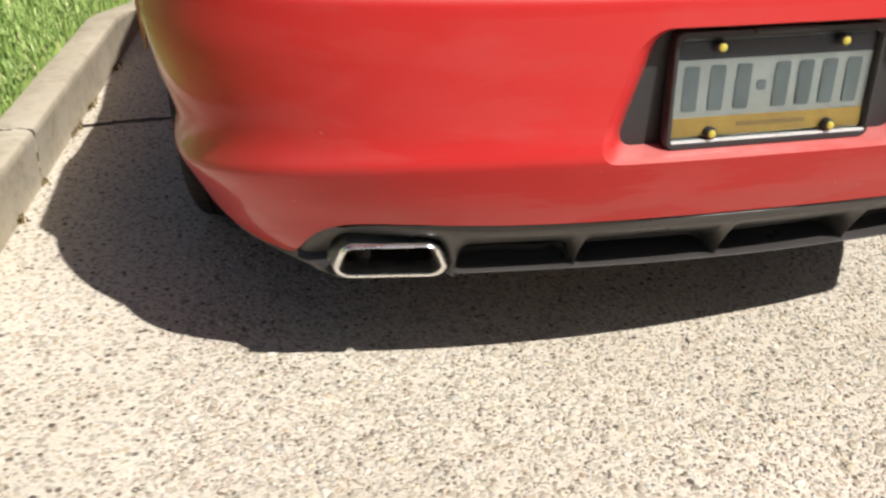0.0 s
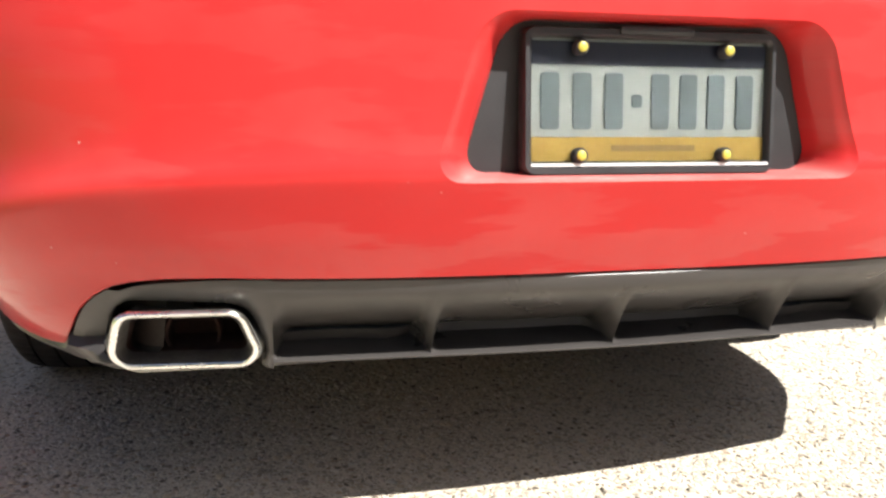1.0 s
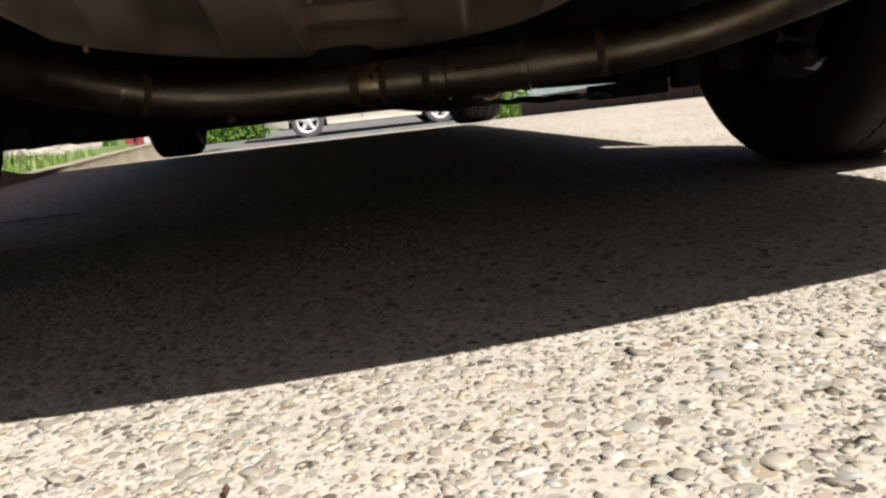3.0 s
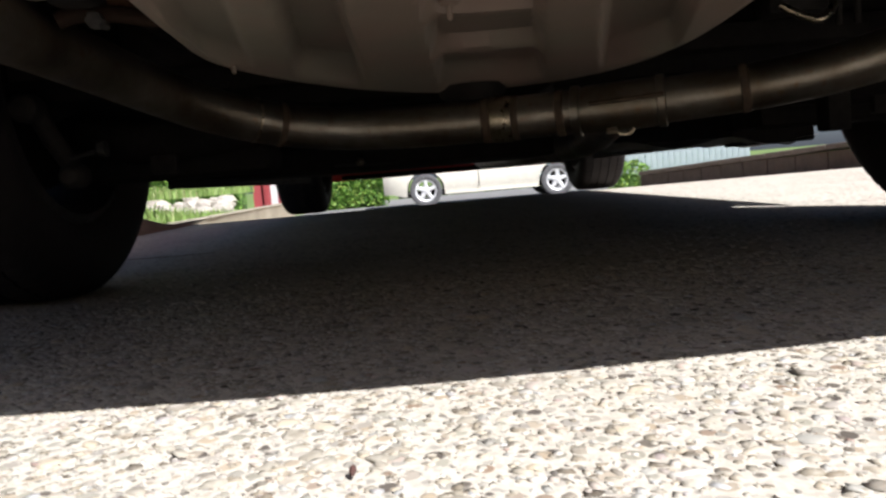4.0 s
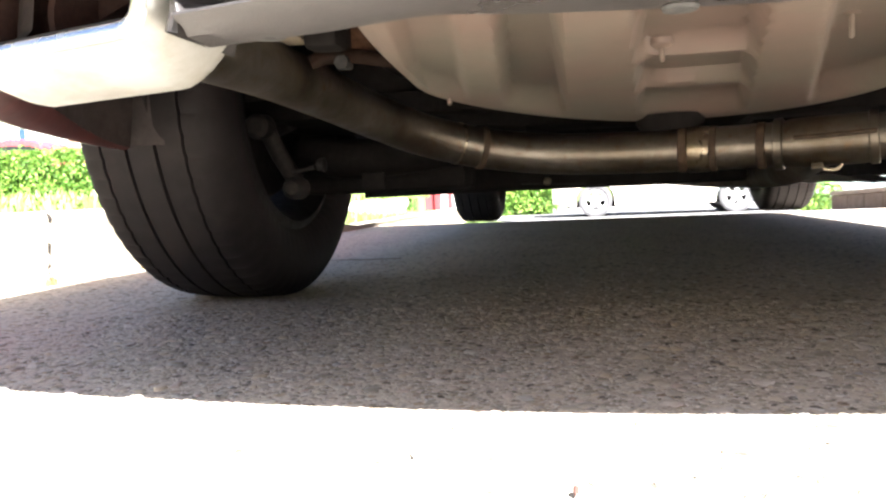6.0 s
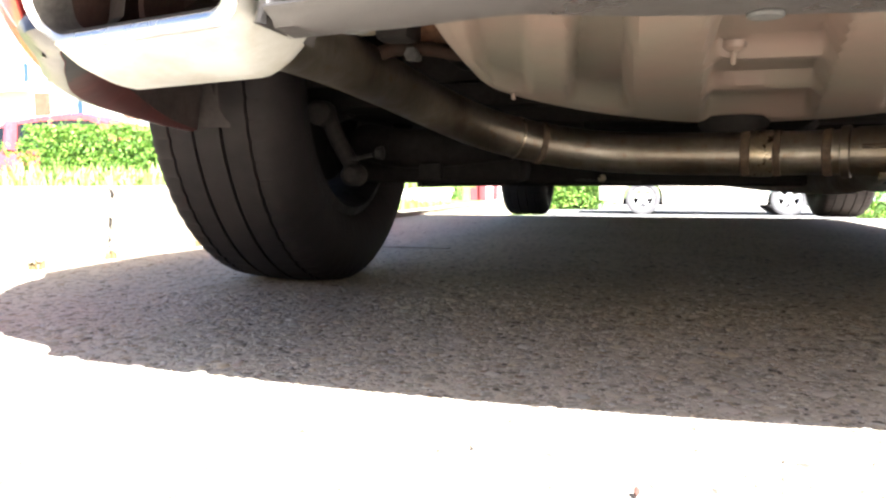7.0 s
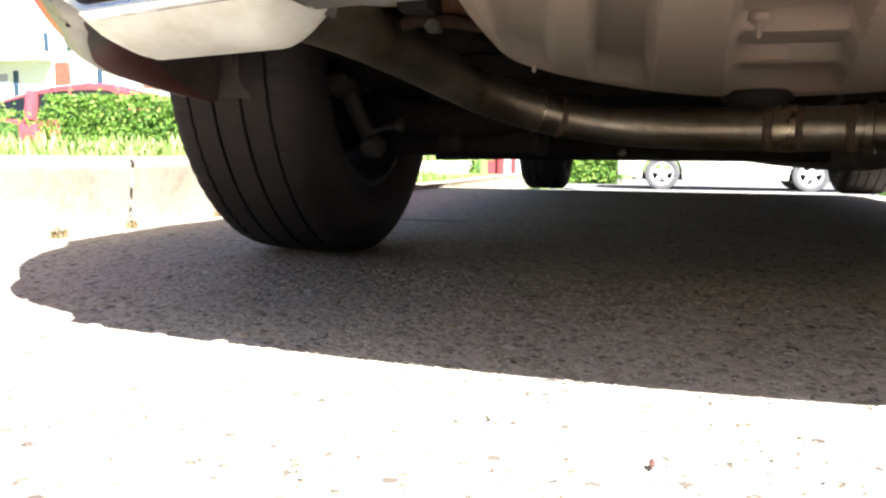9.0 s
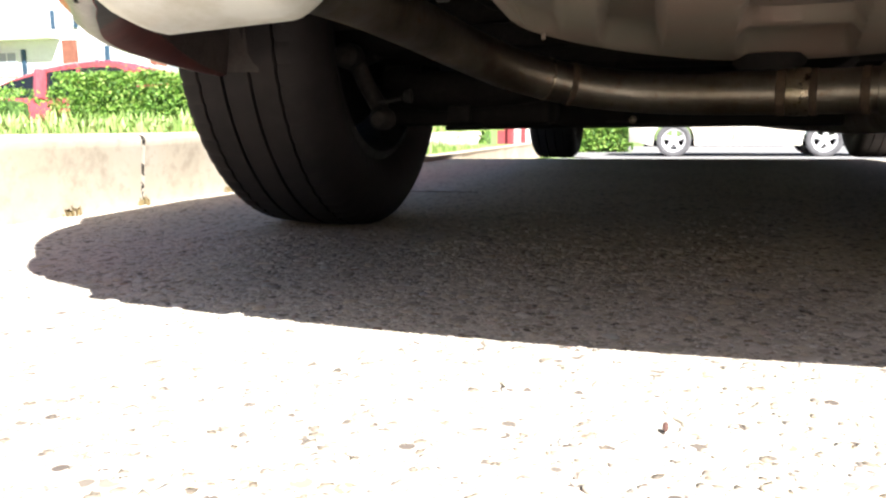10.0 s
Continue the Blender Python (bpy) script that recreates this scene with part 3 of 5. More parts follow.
low = [p for p in rows[0] if abs(p[0]) > 0.664]
VALANCE_LOW = [(0.17, 0.267), (0.2, 0.262), (0.33, 0.257), (0.45, 0.253), (0.55, 0.2465), (0.63, 0.242)]
for side in (-1, 1):
    edge = [p for p in low if p[0] * side > 0]
    edge.sort(key=lambda p: p[1])
    edge = [(side * x, bumper_y(x, 0.302) + 0.003, 0.300) for x in (0.622, 0.634, 0.646, 0.658)] + edge
    flange, wall_in, strip_low = [], [], []
    for x, y, z in edge:
        if y > 0.625:
            continue
        narrow = 0.10 + 0.90 * smooth((0.63 - y) / 0.30)
        hang = max(0.005, z - lerp_table(VALANCE_LOW, y))
        out = corner_bulge(x)
        strip_low.append([(x - side * d, y + e - out * k, z + h) for d, e, k, h in ((0.002, 0.003, 0, 0.004), (0.001, 0.001, 0.5, -0.3 * hang), (0.001 + 0.4 * hang, 0.1 * hang, 0.9, -0.65 * hang), (0.001 + 0.75 * hang, 0.3 * hang, 1, -0.92 * hang), (0.006 + 0.85 * hang, 0.003 + 0.4 * hang, 0.95, -hang))])
        y -= 0.9 * out
        z -= hang - 0.005
        flange.append([(x - side * (0.006 + 0.85 * hang + d * narrow), y + 0.003 + 0.4 * hang + d * 0.3, z - 0.005 + lift * narrow) for d, lift in ((0.0, 0.0), (0.010, 0.003), (0.021, 0.010), (0.032, 0.022))])
        wall_in.append([(x - side * (0.006 + 0.85 * hang + 0.032 * narrow + d), y + 0.013 + 0.4 * hang + d * 0.4, z - 0.005 + 0.022 * narrow + lift) for d, lift in ((0.0, 0.0), (0.005, 0.04), (0.012, 0.13))])
    part("lower_valance", grid(strip_low), BLACK_PLASTIC, car, "black lower edge strip of the bumper")
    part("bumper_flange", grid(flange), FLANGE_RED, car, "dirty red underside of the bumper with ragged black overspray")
    part("flange_wall", grid(wall_in), LINER, car, "dark inner wall of the bumper")

# ---- diffuser ----
STRAKES = (-0.236, 0.0, 0.236)
END = 0.425


def bay(x):
    """0 on a fin or at the ends, 1 in the middle of a bay."""
    d = min([abs(x - s) for s in STRAKES] + [END - abs(x)])
    t = min(max((d - 0.002) / 0.026, 0), 1)
    return 1 - (1 - t) ** 2.6


FIN = [(0.034, 0.404), (0.030, 0.3945), (0.0135, 0.3928), (0.0112, 0.3895), (0.012, 0.378), (0.022, 0.366), (0.033, 0.350), (0.045, 0.330), (0.056, 0.311), (0.062, 0.299), (0.066, 0.2905), (0.067, 0.287)]
DEEP = [(0.034, 0.404), (0.030, 0.3945), (0.0135, 0.3928), (0.0112, 0.3895), (0.012, 0.378), (0.024, 0.364), (0.046, 0.347), (0.070, 0.331), (0.100, 0.316), (0.122, 0.307), (0.119, 0.2965), (0.070, 0.2875)]
FIN_AT = [(z, y) for y, z in FIN[:0:-1]]


def fascia(x, z):
    """The black lower skin between fins and beside the tips."""
    s = min(abs(x) / 0.862, 1.0)
    far = 0.65 * (1 - (1 - s ** NEXP) ** (1 / NEXP)) + 0.004
    near = 0.19 * x * x
    t = smooth((abs(x) - 0.42) / 0.12)
    return lerp_table(FIN_AT, z) + near * (1 - t) + far * t


def diffuser_row(x):
    b, c = bay(x), 0.19 * x * x
    prof = [(p[0] + (q[0] - p[0]) * b, p[1] + (q[1] - p[1]) * b) for p, q in zip(FIN, DEEP)]
    prof += [(0.0640, 0.2864), (0.0622, 0.2852), (0.0620, 0.2842), (0.0650, 0.2820), (0.074, 0.2795)]
    row = [(x, y + c, z - 0.005 * abs(x / END) ** 3 * (z < 0.36) - 0.002 * (z < 0.288)) for y, z in prof]
    drop = 0.005 * abs(x / END) ** 3
    bow = 0.046 * max(0.0, 1 - (x / 0.27) ** 2) ** 1.2 - 0.012 * math.exp(-((abs(x) - 0.285) / 0.04) ** 2)
    return row + [(x, y + c * 0.35 + bow * k, z - drop - 0.002) for y, z, k in ((0.10, 0.2750, 0.3), (0.128, 0.2735, 1), (0.132, 0.277, 1), (0.131, 0.29, 1), (0.122, 0.31, 1))]


xs = sorted({round(s + d, 4) for s in (-END, *STRAKES, END) for d in (0, -0.004, 0.004, -0.01, 0.01, -0.018, 0.018, -0.026, 0.026, -0.036, 0.036, -0.046, 0.046, -0.055, 0.055, 0.085, -0.085, 0.11, -0.11) if abs(s + d) <= END})
v, f = grid([diffuser_row(x) for x in xs])
k = len(diffuser_row(0.0))
f = f + [tuple(range(k)), tuple(len(v) - k + i for i in range(k))]
diffuser = part("diffuser", (v, f), BLACK_PLASTIC, car, "black textured plastic diffuser with three fins")
for x, y in ((-0.384, 0.128), (-0.138, 0.146), (0.138, 0.146), (0.384, 0.128)):
    part("push_pin", lathe([(0.002, 0.0), (0.001, 0.010), (-0.002, 0.011), (-0.004, 0.010), (-0.005, 0.0)], (x, y + 0.01, 0.2725), 16, "z"), PIN, diffuser, "pale plastic push pin")


# ---- exhaust tips and their surrounds ----
def tip_outline(grow=0.0, shrink_x=0.0, count=10):
    """Rounded trapezoid (x from the centre of the tip, z), as a closed loop."""
    cx = 0.5275
    corners = [(0.434, 0.268), (0.620, 0.268), (0.597, 0.347), (0.460, 0.347)]
    r = 0.023 + grow
    pts = []
    for i, (x, z) in enumerate(corners):
        p, a, b = Vector((x, z)), Vector(corners[i - 1]), Vector(corners[(i + 1) % 4])
        da, db = (a - p).normalized(), (b - p).normalized()
        half = math.acos(max(-1, min(1, da.dot(db)))) / 2
        c = p + (da + db).normalized() * (0.023 / math.sin(half))
        s = c - da.orthogonal() * 0
        n1 = (p + da * (0.023 / math.tan(half)) - c).normalized()
        n2 = (p + db * (0.023 / math.tan(half)) - c).normalized()
        for k in range(count + 1):
            n = n1.lerp(n2, k / count).normalized()
            pts.append(c + n * r)
    return [(p.x, p.y) for p in pts]


def tip_y(x, z):
    return 0.069 + 0.145 * (x - 0.463) - 0.56 * (z - 0.345)


def exhaust_tip(side):
    def ring(grow, dy, flat=0.0, circle=0.0, back=None, throat_ring=False):
        out = []
        for (x, z), (xg, zg) in zip(tip_outline(grow if grow <= 0.0035 else -0.8 * grow), tip_outline(grow)):
            k = min(max((0.335 - z) / 0.05, 0), 1)
            x, z = x + (xg - x) * k, z + (zg - z) * k
            oval = 0.85 * smooth((dy - 0.004) / 0.05) if grow > -0.004 and dy > 0.01 and not throat_ring else 0.0
            if oval:
                a = math.atan2((z - 0.302) / 0.05, (x - 0.53) / 0.10)
                high = 0.047 if a > 0 else 0.067
                x, z = x + (0.53 + (0.088 + grow) * math.cos(a) - x) * oval * k, z + (0.302 + high * math.sin(a) - z) * oval * k
            y = tip_y(x, z) + dy
            inner_end = min(max((0.62 - x) / 0.186, 0.0), 1.1)
            z += 0.006 * inner_end
            y -= 0.010 * inner_end
            if back is not None:
                y = y * (1 - flat) + back * flat
            if circle:
                d = Vector((x - 0.522, z - 0.300)).normalized() * 0.036
                x, z = x + (0.522 + d.x - x) * circle, z + (0.300 + d.y - z) * circle
            out.append((side * x, y, z))
        return out
    lip = [ring(-0.0055, 0.003), ring(-0.003, 0.0003), ring(0.0, -0.001), ring(0.002, 0.0015), ring(0.0035, 0.006)]
    throat = [ring(-0.0055, 0.003), ring(-0.010, 0.014, throat_ring=True), ring(-0.013, 0.036, throat_ring=True)]
    outer = [ring(0.0035, 0.006)] + [ring(grow, dy, flat, circle, back) for grow, dy, flat, circle, back in (
        (0.006, 0.014, 0.1, 0.0, 0.125), (0.013, 0.030, 0.25, 0.0, 0.155), (0.019, 0.050, 0.42, 0.0, 0.176), (0.020, 0.070, 0.6, 0.0, 0.192), (0.015, 0.08, 0.75, 0.05, 0.206),
        (0.006, 0.08, 0.88, 0.14, 0.217), (-0.003, 0.08, 0.96, 0.32, 0.226), (-0.010, 0.08, 1.0, 0.62, 0.233), (-0.012, 0.08, 1.0, 0.95, 0.241))]
    tip = part("exhaust_tip", grid(outer, close_u=True), DULL, car, "dull silvery trapezoid exhaust tip, stained below")
    part("tip_rim", grid(lip, close_u=True), CHROME, tip, "polished chrome rim")
    part("tip_throat", grid(throat, close_u=True), THROAT, tip, "dull steel throat inside the rim")
    inner = [ring(-0.013, 0.035), ring(-0.014, 0.06), ring(-0.016, 0.10), ring(-0.03, 0.115)]
    v, f = grid(inner, close_u=True)
    k = len(inner[0])
    f = f + [tuple(len(v) - k + i for i in range(k))]
    part("tip_lining", (v, f), SOOT, tip, "sooty inside of the tip")
    part("inner_pipe", lathe([(-0.06, 0.030), (-0.062, 0.033), (-0.058, 0.035), (0.04, 0.035), (0.04, 0.030), (-0.06, 0.030)], (side * 0.522, 0.225, 0.300), 28, "y"), SOOT, tip, "round sooty pipe end inside the tip")
    # black surround: from the arch in the bumper to the tip
    arch = [(0.425, 0.268), (0.425, 0.287), (0.425, 0.300), (0.425, 0.320), (0.425, 0.340), (0.425, 0.360), (0.425, 0.378), (0.425, 0.3918), (0.44, 0.3918), (0.46, 0.3916), (0.48, 0.3908), (0.50, 0.3895), (0.52, 0.3875), (0.535, 0.3855), (0.55, 0.3835), (0.565, 0.381), (0.58, 0.377), (0.595, 0.371), (0.611, 0.371), (0.626, 0.361), (0.638, 0.350), (0.648, 0.337), (0.657, 0.320), (0.664, 0.304), (0.670, 0.290), (0.668, 0.278), (0.658, 0.270), (0.642, 0.268)]
    a = tip_outline(0.010)
    c = Vector((0.5275, 0.300))
    loop = []
    for x, z in arch:
        d = Vector((x, z)) - c
        loop.append(min(a, key=lambda p: abs(math.atan2((p[1] - c.y), (p[0] - c.x)) - math.atan2(d.y, d.x))))

    def rim_at(x, z):
        t = smooth((x - 0.48) / 0.14)
        bulge = corner_bulge(x) * smooth((0.306 - z) / 0.032)
        return fascia(x, z) * (1 - t) + (bumper_y(x, z) + 0.006) * t - bulge

    rows = []
    for u, push in ((-0.02, 0.022), (0.0, 0.004), (0.02, 0.0), (0.25, 0.0), (0.5, 0.001), (0.75, 0.003), (0.93, 0.006), (1.0, 0.012), (1.0, 0.04), (1.0, 0.10)):
        row = []
        for (x, z), (p, q) in zip(arch, loop):
            uu, deep = (u, push) if x > 0.43 or u > 0.6 else (max(u, 0.0), 0.0)
            xx, zz = x + (p - x) * uu, z + (q - z) * uu
            row.append((side * xx, rim_at(xx, zz) + deep, zz))
        rows.append(row)
    part("tip_surround", grid(rows), BLACK_PLASTIC, car, "black plastic arch round the exhaust tip")
    part("surround_side", grid([[(side * 0.4262, fascia(0.425, z) + d, z) for d in (0.001, 0.015, 0.03, 0.045)] for z in (0.284, 0.29, 0.30, 0.33, 0.36)]), BLACK_PLASTIC, car)


exhaust_tip(-1)
exhaust_tip(1)

# ---- number plate ----
TILT_P = Matrix.Translation((0, 0.003, 0.589)) @ Matrix.Rotation(radians(-5), 4, "X")


def flat_plate(hw, hh, r, y, thick, m=TILT_P, cz=0.0):
    pts = []
    for sx, sz, a0 in ((1, 1, 0), (-1, 1, 90), (-1, -1, 180), (1, -1, 270)):
        for k in range(6):
            a = radians(a0 + 18 * k)
            pts.append((sx * (hw - r) + r * math.cos(a), sz * (hh - r) + r * math.sin(a) + cz))
    n = len(pts)
    v = [tuple(m @ Vector((x, y, z))) for x, z in pts] + [tuple(m @ Vector((x, y + thick, z))) for x, z in pts]
    f = [tuple(range(n)), tuple(range(2 * n - 1, n - 1, -1))] + [(i, (i + 1) % n, n + (i + 1) % n, n + i) for i in range(n)]
    return v, f


plate = thing("number_plate", (0, -0.01, 0.513), "pale number plate with gold lower band in a black frame", "number plate")
part("plate_sheet", flat_plate(0.1524, 0.0762, 0.010, 0.004, 0.0016), PLATE, plate, smooth=False)
part("gold_band", flat_plate(0.146, 0.0135, 0.003, 0.0020, 0.001, cz=-0.0515), PLATE_GOLD, plate, smooth=False)
part("blue_band", flat_plate(0.146, 0.0125, 0.003, 0.0020, 0.001, cz=0.0535), PLATE_BLUE, plate, "dark blue top band of the plate", smooth=False)


def frame_ring(hw, hh, iw, ih, icz, r):
    rows = []
    for scale, y in ((1.0, 0.010), (1.0, -0.004), (0.985, -0.008)):
        rows.append([tuple(TILT_P @ Vector(p)) for p in [(x * scale, y, z * scale) for x, z in outline(hw, hh, r)]])
    for grow, y in ((0.003, -0.008), (0.0, -0.004), (0.0, 0.004)):
        rows.append([tuple(TILT_P @ Vector((x, y, z + icz))) for x, z in outline(iw + grow, ih + grow, 0.006)])
    return grid(rows, close_u=True)


def outline(hw, hh, r):
    pts = []
    for sx, sz, a0 in ((1, 1, 0), (-1, 1, 90), (-1, -1, 180), (1, -1, 270)):
        for k in range(6):
            a = radians(a0 + 18 * k)
            pts.append((sx * (hw - r) + r * math.cos(a), sz * (hh - r) + r * math.sin(a)))
    return pts


part("plate_frame", frame_ring(0.1545, 0.080, 0.145, 0.069, 0.0, 0.012), TRIM, plate, "glossy black frame")
part("plate_cover", flat_plate(0.1455, 0.0695, 0.005, -0.001, 0.0015), COVER, plate, "clear plastic cover", smooth=False)
# an opaque pale strip paints the glint along the cover's lower edge
part("cover_edge", flat_plate(0.146, 0.0017, 0.0014, -0.0085, 0.0045, cz=-0.0688), EDGE_GLINT, plate, "pale strip painted as the glint on the cover's lower edge", smooth=False)
for x in (-0.089, 0.089):
    for z in (-0.0585, 0.0585):
        m = TILT_P @ Matrix.Translation((x, -0.008, z))
        ring = [[tuple(m @ Vector((r * math.cos(a), y, r * math.sin(a)))) for a in (2 * math.pi * k / 20 for k in range(20))] for y, r in ((0.008, 0.0085), (-0.002, 0.0085), (-0.004, 0.007), (-0.004, 0.0055))]
        s = part("screw", grid(ring, close_u=True), TRIM, plate, "black screw base")
        cap = [[tuple(m @ Vector((r * math.cos(a), y, r * math.sin(a)))) for a in (2 * math.pi * k / 20 for k in range(20))] for y, r in ((-0.0035, 0.0058), (-0.006, 0.0052), (-0.007, 0.003), (-0.0072, 0.0))]
        part("screw_cap", grid(cap, close_u=True), BRASS, s, "yellow cap")
# the characters as plain bars
xs_bar = [-0.121, -0.083, -0.045, 0.012, 0.047, 0.082, 0.119]
for x in xs_bar:
    part("character_bar", flat_plate(0.0108, 0.031, 0.004, 0.0020, 0.0015, TILT_P @ Matrix.Translation((x, 0, 0.0015))), INK, plate, smooth=False)
part("character_bar", flat_plate(0.006, 0.007, 0.003, 0.0020, 0.0015, TILT_P @ Matrix.Translation((-0.017, 0, 0.002))), INK, plate, smooth=False)
part("small_writing_bar", flat_plate(0.052, 0.0035, 0.001, 0.0010, 0.0008, TILT_P @ Matrix.Translation((0.004, 0, -0.0505))), FADED_INK, plate, smooth=False)

# ---- exhaust pipe ----
PIPE = [(-0.512, 0.225, 0.301), (-0.509, 0.40, 0.302), (-0.501, 0.56, 0.294), (-0.476, 0.69, 0.277), (-0.432, 0.785, 0.256), (-0.365, 0.845, 0.237), (-0.28, 0.868, 0.224), (-0.18, 0.860, 0.217), (-0.02, 0.830, 0.215), (0.12, 0.785, 0.216), (0.265, 0.735, 0.222), (0.38, 0.69, 0.236), (0.47, 0.62, 0.262), (0.515, 0.52, 0.286), (0.524, 0.38, 0.299), (0.524, 0.235, 0.300)]
exhaust = part("exhaust_pipe", tube(spline(PIPE, 6), 0.0300, 28), STEEL, car, "stained steel crossover exhaust pipe")
curve = spline(PIPE, 40)


def pipe_band(x, width, radius, material, name, front=True, label=""):
    """A band round the pipe where its curve passes x (the left or front run)."""
    i = min(range(len(curve)), key=lambda k: abs(curve[k].x - x) + (0 if (curve[k].y > 0.62) == front else 9))
    d = (curve[min(i + 3, len(curve) - 1)] - curve[max(i - 3, 0)]).normalized()
    c = curve[i]
    pts = [c - d * width, c - d * width * 0.8, c + d * width * 0.8, c + d * width]
    return part(name, tube(pts, [radius - 0.002, radius, radius, radius - 0.002], 28), material, exhaust, label)


for x, half in ((-0.352, 0.005), (-0.062, 0.0065), (-0.020, 0.005), (0.042, 0.006), (0.265, 0.0055)):
    pipe_band(x, half, 0.0318, WELD, "weld_bead", label="rusty weld bead")
pipe_band(-0.041, 0.015, 0.0322, BRIGHT_STEEL, "pipe_clamp", label="brighter steel collar")
pipe_band(-0.385, 0.002, 0.0314, BRIGHT_STEEL, "scuff_ring", label="thin bright scuffed ring")
pipe_band(0.115, 0.052, 0.0330, STEEL, "pipe_sleeve", label="wider sleeve joint")
for x in (0.062, 0.168):
    pipe_band(x, 0.006, 0.0350, STEEL, "sleeve_collar", label="raised collar of the sleeve")
part("sleeve_seam", tube([(0.070, 0.767, 0.221), (0.115, 0.750, 0.222), (0.160, 0.736, 0.224)], 0.003, 8), WELD, exhaust, "seam bar of the sleeve")
part("saddle_clip", tube(spline([(0.102, 0.772, 0.186), (0.108, 0.768, 0.179), (0.120, 0.766, 0.178), (0.128, 0.768, 0.184)], 4), 0.003, 8), BRIGHT_STEEL, exhaust, "small bright clip under the sleeve")
part("sleeve_bolt", lathe([(-0.007, 0.005), (0.007, 0.005)], (0.098, 0.768, 0.183), 8, "x", True), BRIGHT_STEEL, exhaust, "dull bolt")
for s in (-1, 1):
    part("pipe_hanger", tube(spline([(s * 0.50, 0.42, 0.33), (s * 0.47, 0.42, 0.345), (s * 0.42, 0.40, 0.36), (s * 0.40, 0.36, 0.37)], 6), 0.006, 10), RUST, exhaust, "rusty hanger rod")
    part("hanger_rubber", box(s * 0.43, s * 0.385, 0.335, 0.395, 0.345, 0.40, 0.012), UNDER, car, "black rubber exhaust hanger")

# ---- spare wheel pan ----
PX, PY = -0.096, 0.56


def pan_floor(x, y):
    """Height of the pan's floor: long ribs, and a boxed emboss with two cross ridges."""
    z = 0.287 - 0.021 * (y - 0.5) / 0.3
    lo, hi = pan_y(x, 0.0)
    fade = smooth((hi - y - 0.01) / 0.09) * smooth((y - lo - 0.01) / 0.05)
    marks = [-0.252 - 0.139 * y, -0.234 - 0.088 * y, -0.209 - 0.019 * y, -0.176 + 0.066 * y, -0.1035 + 0.150 * y, -0.075 + 0.22 * y]
    for a, b, depth in ((marks[0] - 0.05, marks[0], 0.014), (marks[1], marks[2], 0.026), (marks[5], marks[5] + 0.085, 0.028)):
        z += depth * smooth((x - a + 0.006) / 0.014) * smooth((b - x + 0.006) / 0.014) * fade
    t = smooth((x - marks[3] + 0.004) / 0.014) * smooth((marks[4] - x + 0.004) / 0.014) * smooth((y - 0.30) / 0.03) * smooth((0.86 - y) / 0.04)
    z += 0.026 * t * fade
    for c, half in ((0.50, 0.010), (0.66, 0.012)):
        z -= 0.017 * smooth((half + 0.012 - abs(y - c)) / 0.014) * t * fade
    return z


def pan_y(x, grow):
    u = min(abs(x - PX) / (0.27 + grow), 1.0)
    n = 1.45 if x < PX else 2.6
    return PY - (0.40 + grow) * (1 - u ** 5) ** (1 / 5), PY + (0.31 + grow) * (1 - u ** n) ** (1 / n)


cols = [PX - 0.27 * math.cos(math.pi * k / 160) for k in range(161)]
floor_rows = []
for w in (k / 70 for k in range(71)):
    row = []
    for x in cols:
        a, b = pan_y(x, 0.0)
        y = a + (b - a) * w
        row.append((x, y, pan_floor(x, y)))
    floor_rows.append(row)
rim = floor_rows[-1] + floor_rows[0][-2:0:-1]
walls = [rim]
for grow, dz in ((0.010, 0.003), (0.020, 0.010), (0.028, 0.022), (0.034, 0.05), (0.048, 0.11), (0.07, 0.15), (0.12, 0.157)):
    ring = []
    for x, y, z in rim:
        d = Vector((x - PX, (y - PY) * 0.9)).normalized()
        ring.append((x + d.x * grow, y + d.y * grow, z + dz))
    walls.append(ring)
v, f = join(grid(floor_rows), grid(walls, close_u=True))
pan = part("spare_wheel_pan", (v, f), PAN, car, "ribbed beige-grey steel floor pan with red overspray")
for x, y in ((-0.353, 0.597), (-0.119, 0.486), (0.048, 0.463)):
    z = 0.296 if x < -0.3 else pan_floor(x, y)
    long = 0.014 if -0.3 < x < 0 else 0.022
    part("stud", lathe([(0.022, 0.0026), (-long, 0.0026), (-long - 0.002, 0.0)], (x, y, z), 10, "z"), PAN, pan, "thin weld stud")
    part("stud_washer", lathe([(0.006, 0.012), (0.0, 0.011), (-0.003, 0.007), (-0.004, 0.0)], (x, y, z + 0.002), 18, "z"), PAN, pan, "round boss")
part("drain_boss", lathe([(0.012, 0.050), (0.0, 0.048), (-0.010, 0.040), (-0.013, 0.025), (-0.013, 0.0)], (-0.075, 0.868, 0.256), 28, "z"), UNDER, pan, "dark round boss at the pan's front edge")
# clutter above the pipe: rubber block, strap and bolts
part("rubber_mount", box(-0.459, -0.424, 0.395, 0.450, 0.312, 0.39, 0.008), UNDER, car, "black rubber exhaust mount")
part("mount_bracket", join(loose(box(-0.484, -0.459, 0.385, 0.425, 0.321, 0.336, 0.004)), loose(box(-0.484, -0.476, 0.385, 0.425, 0.333, 0.39, 0.003))), TAN_DIRT, car, "dirty tan mount bracket")
part("rusty_arm", tube(spline([(-0.462, 0.425, 0.304), (-0.445, 0.43, 0.309), (-0.415, 0.44, 0.309), (-0.385, 0.46, 0.306), (-0.36, 0.50, 0.315)], 6), 0.0075, 12), DARK_RUST, car, "rusty bent hanger arm")
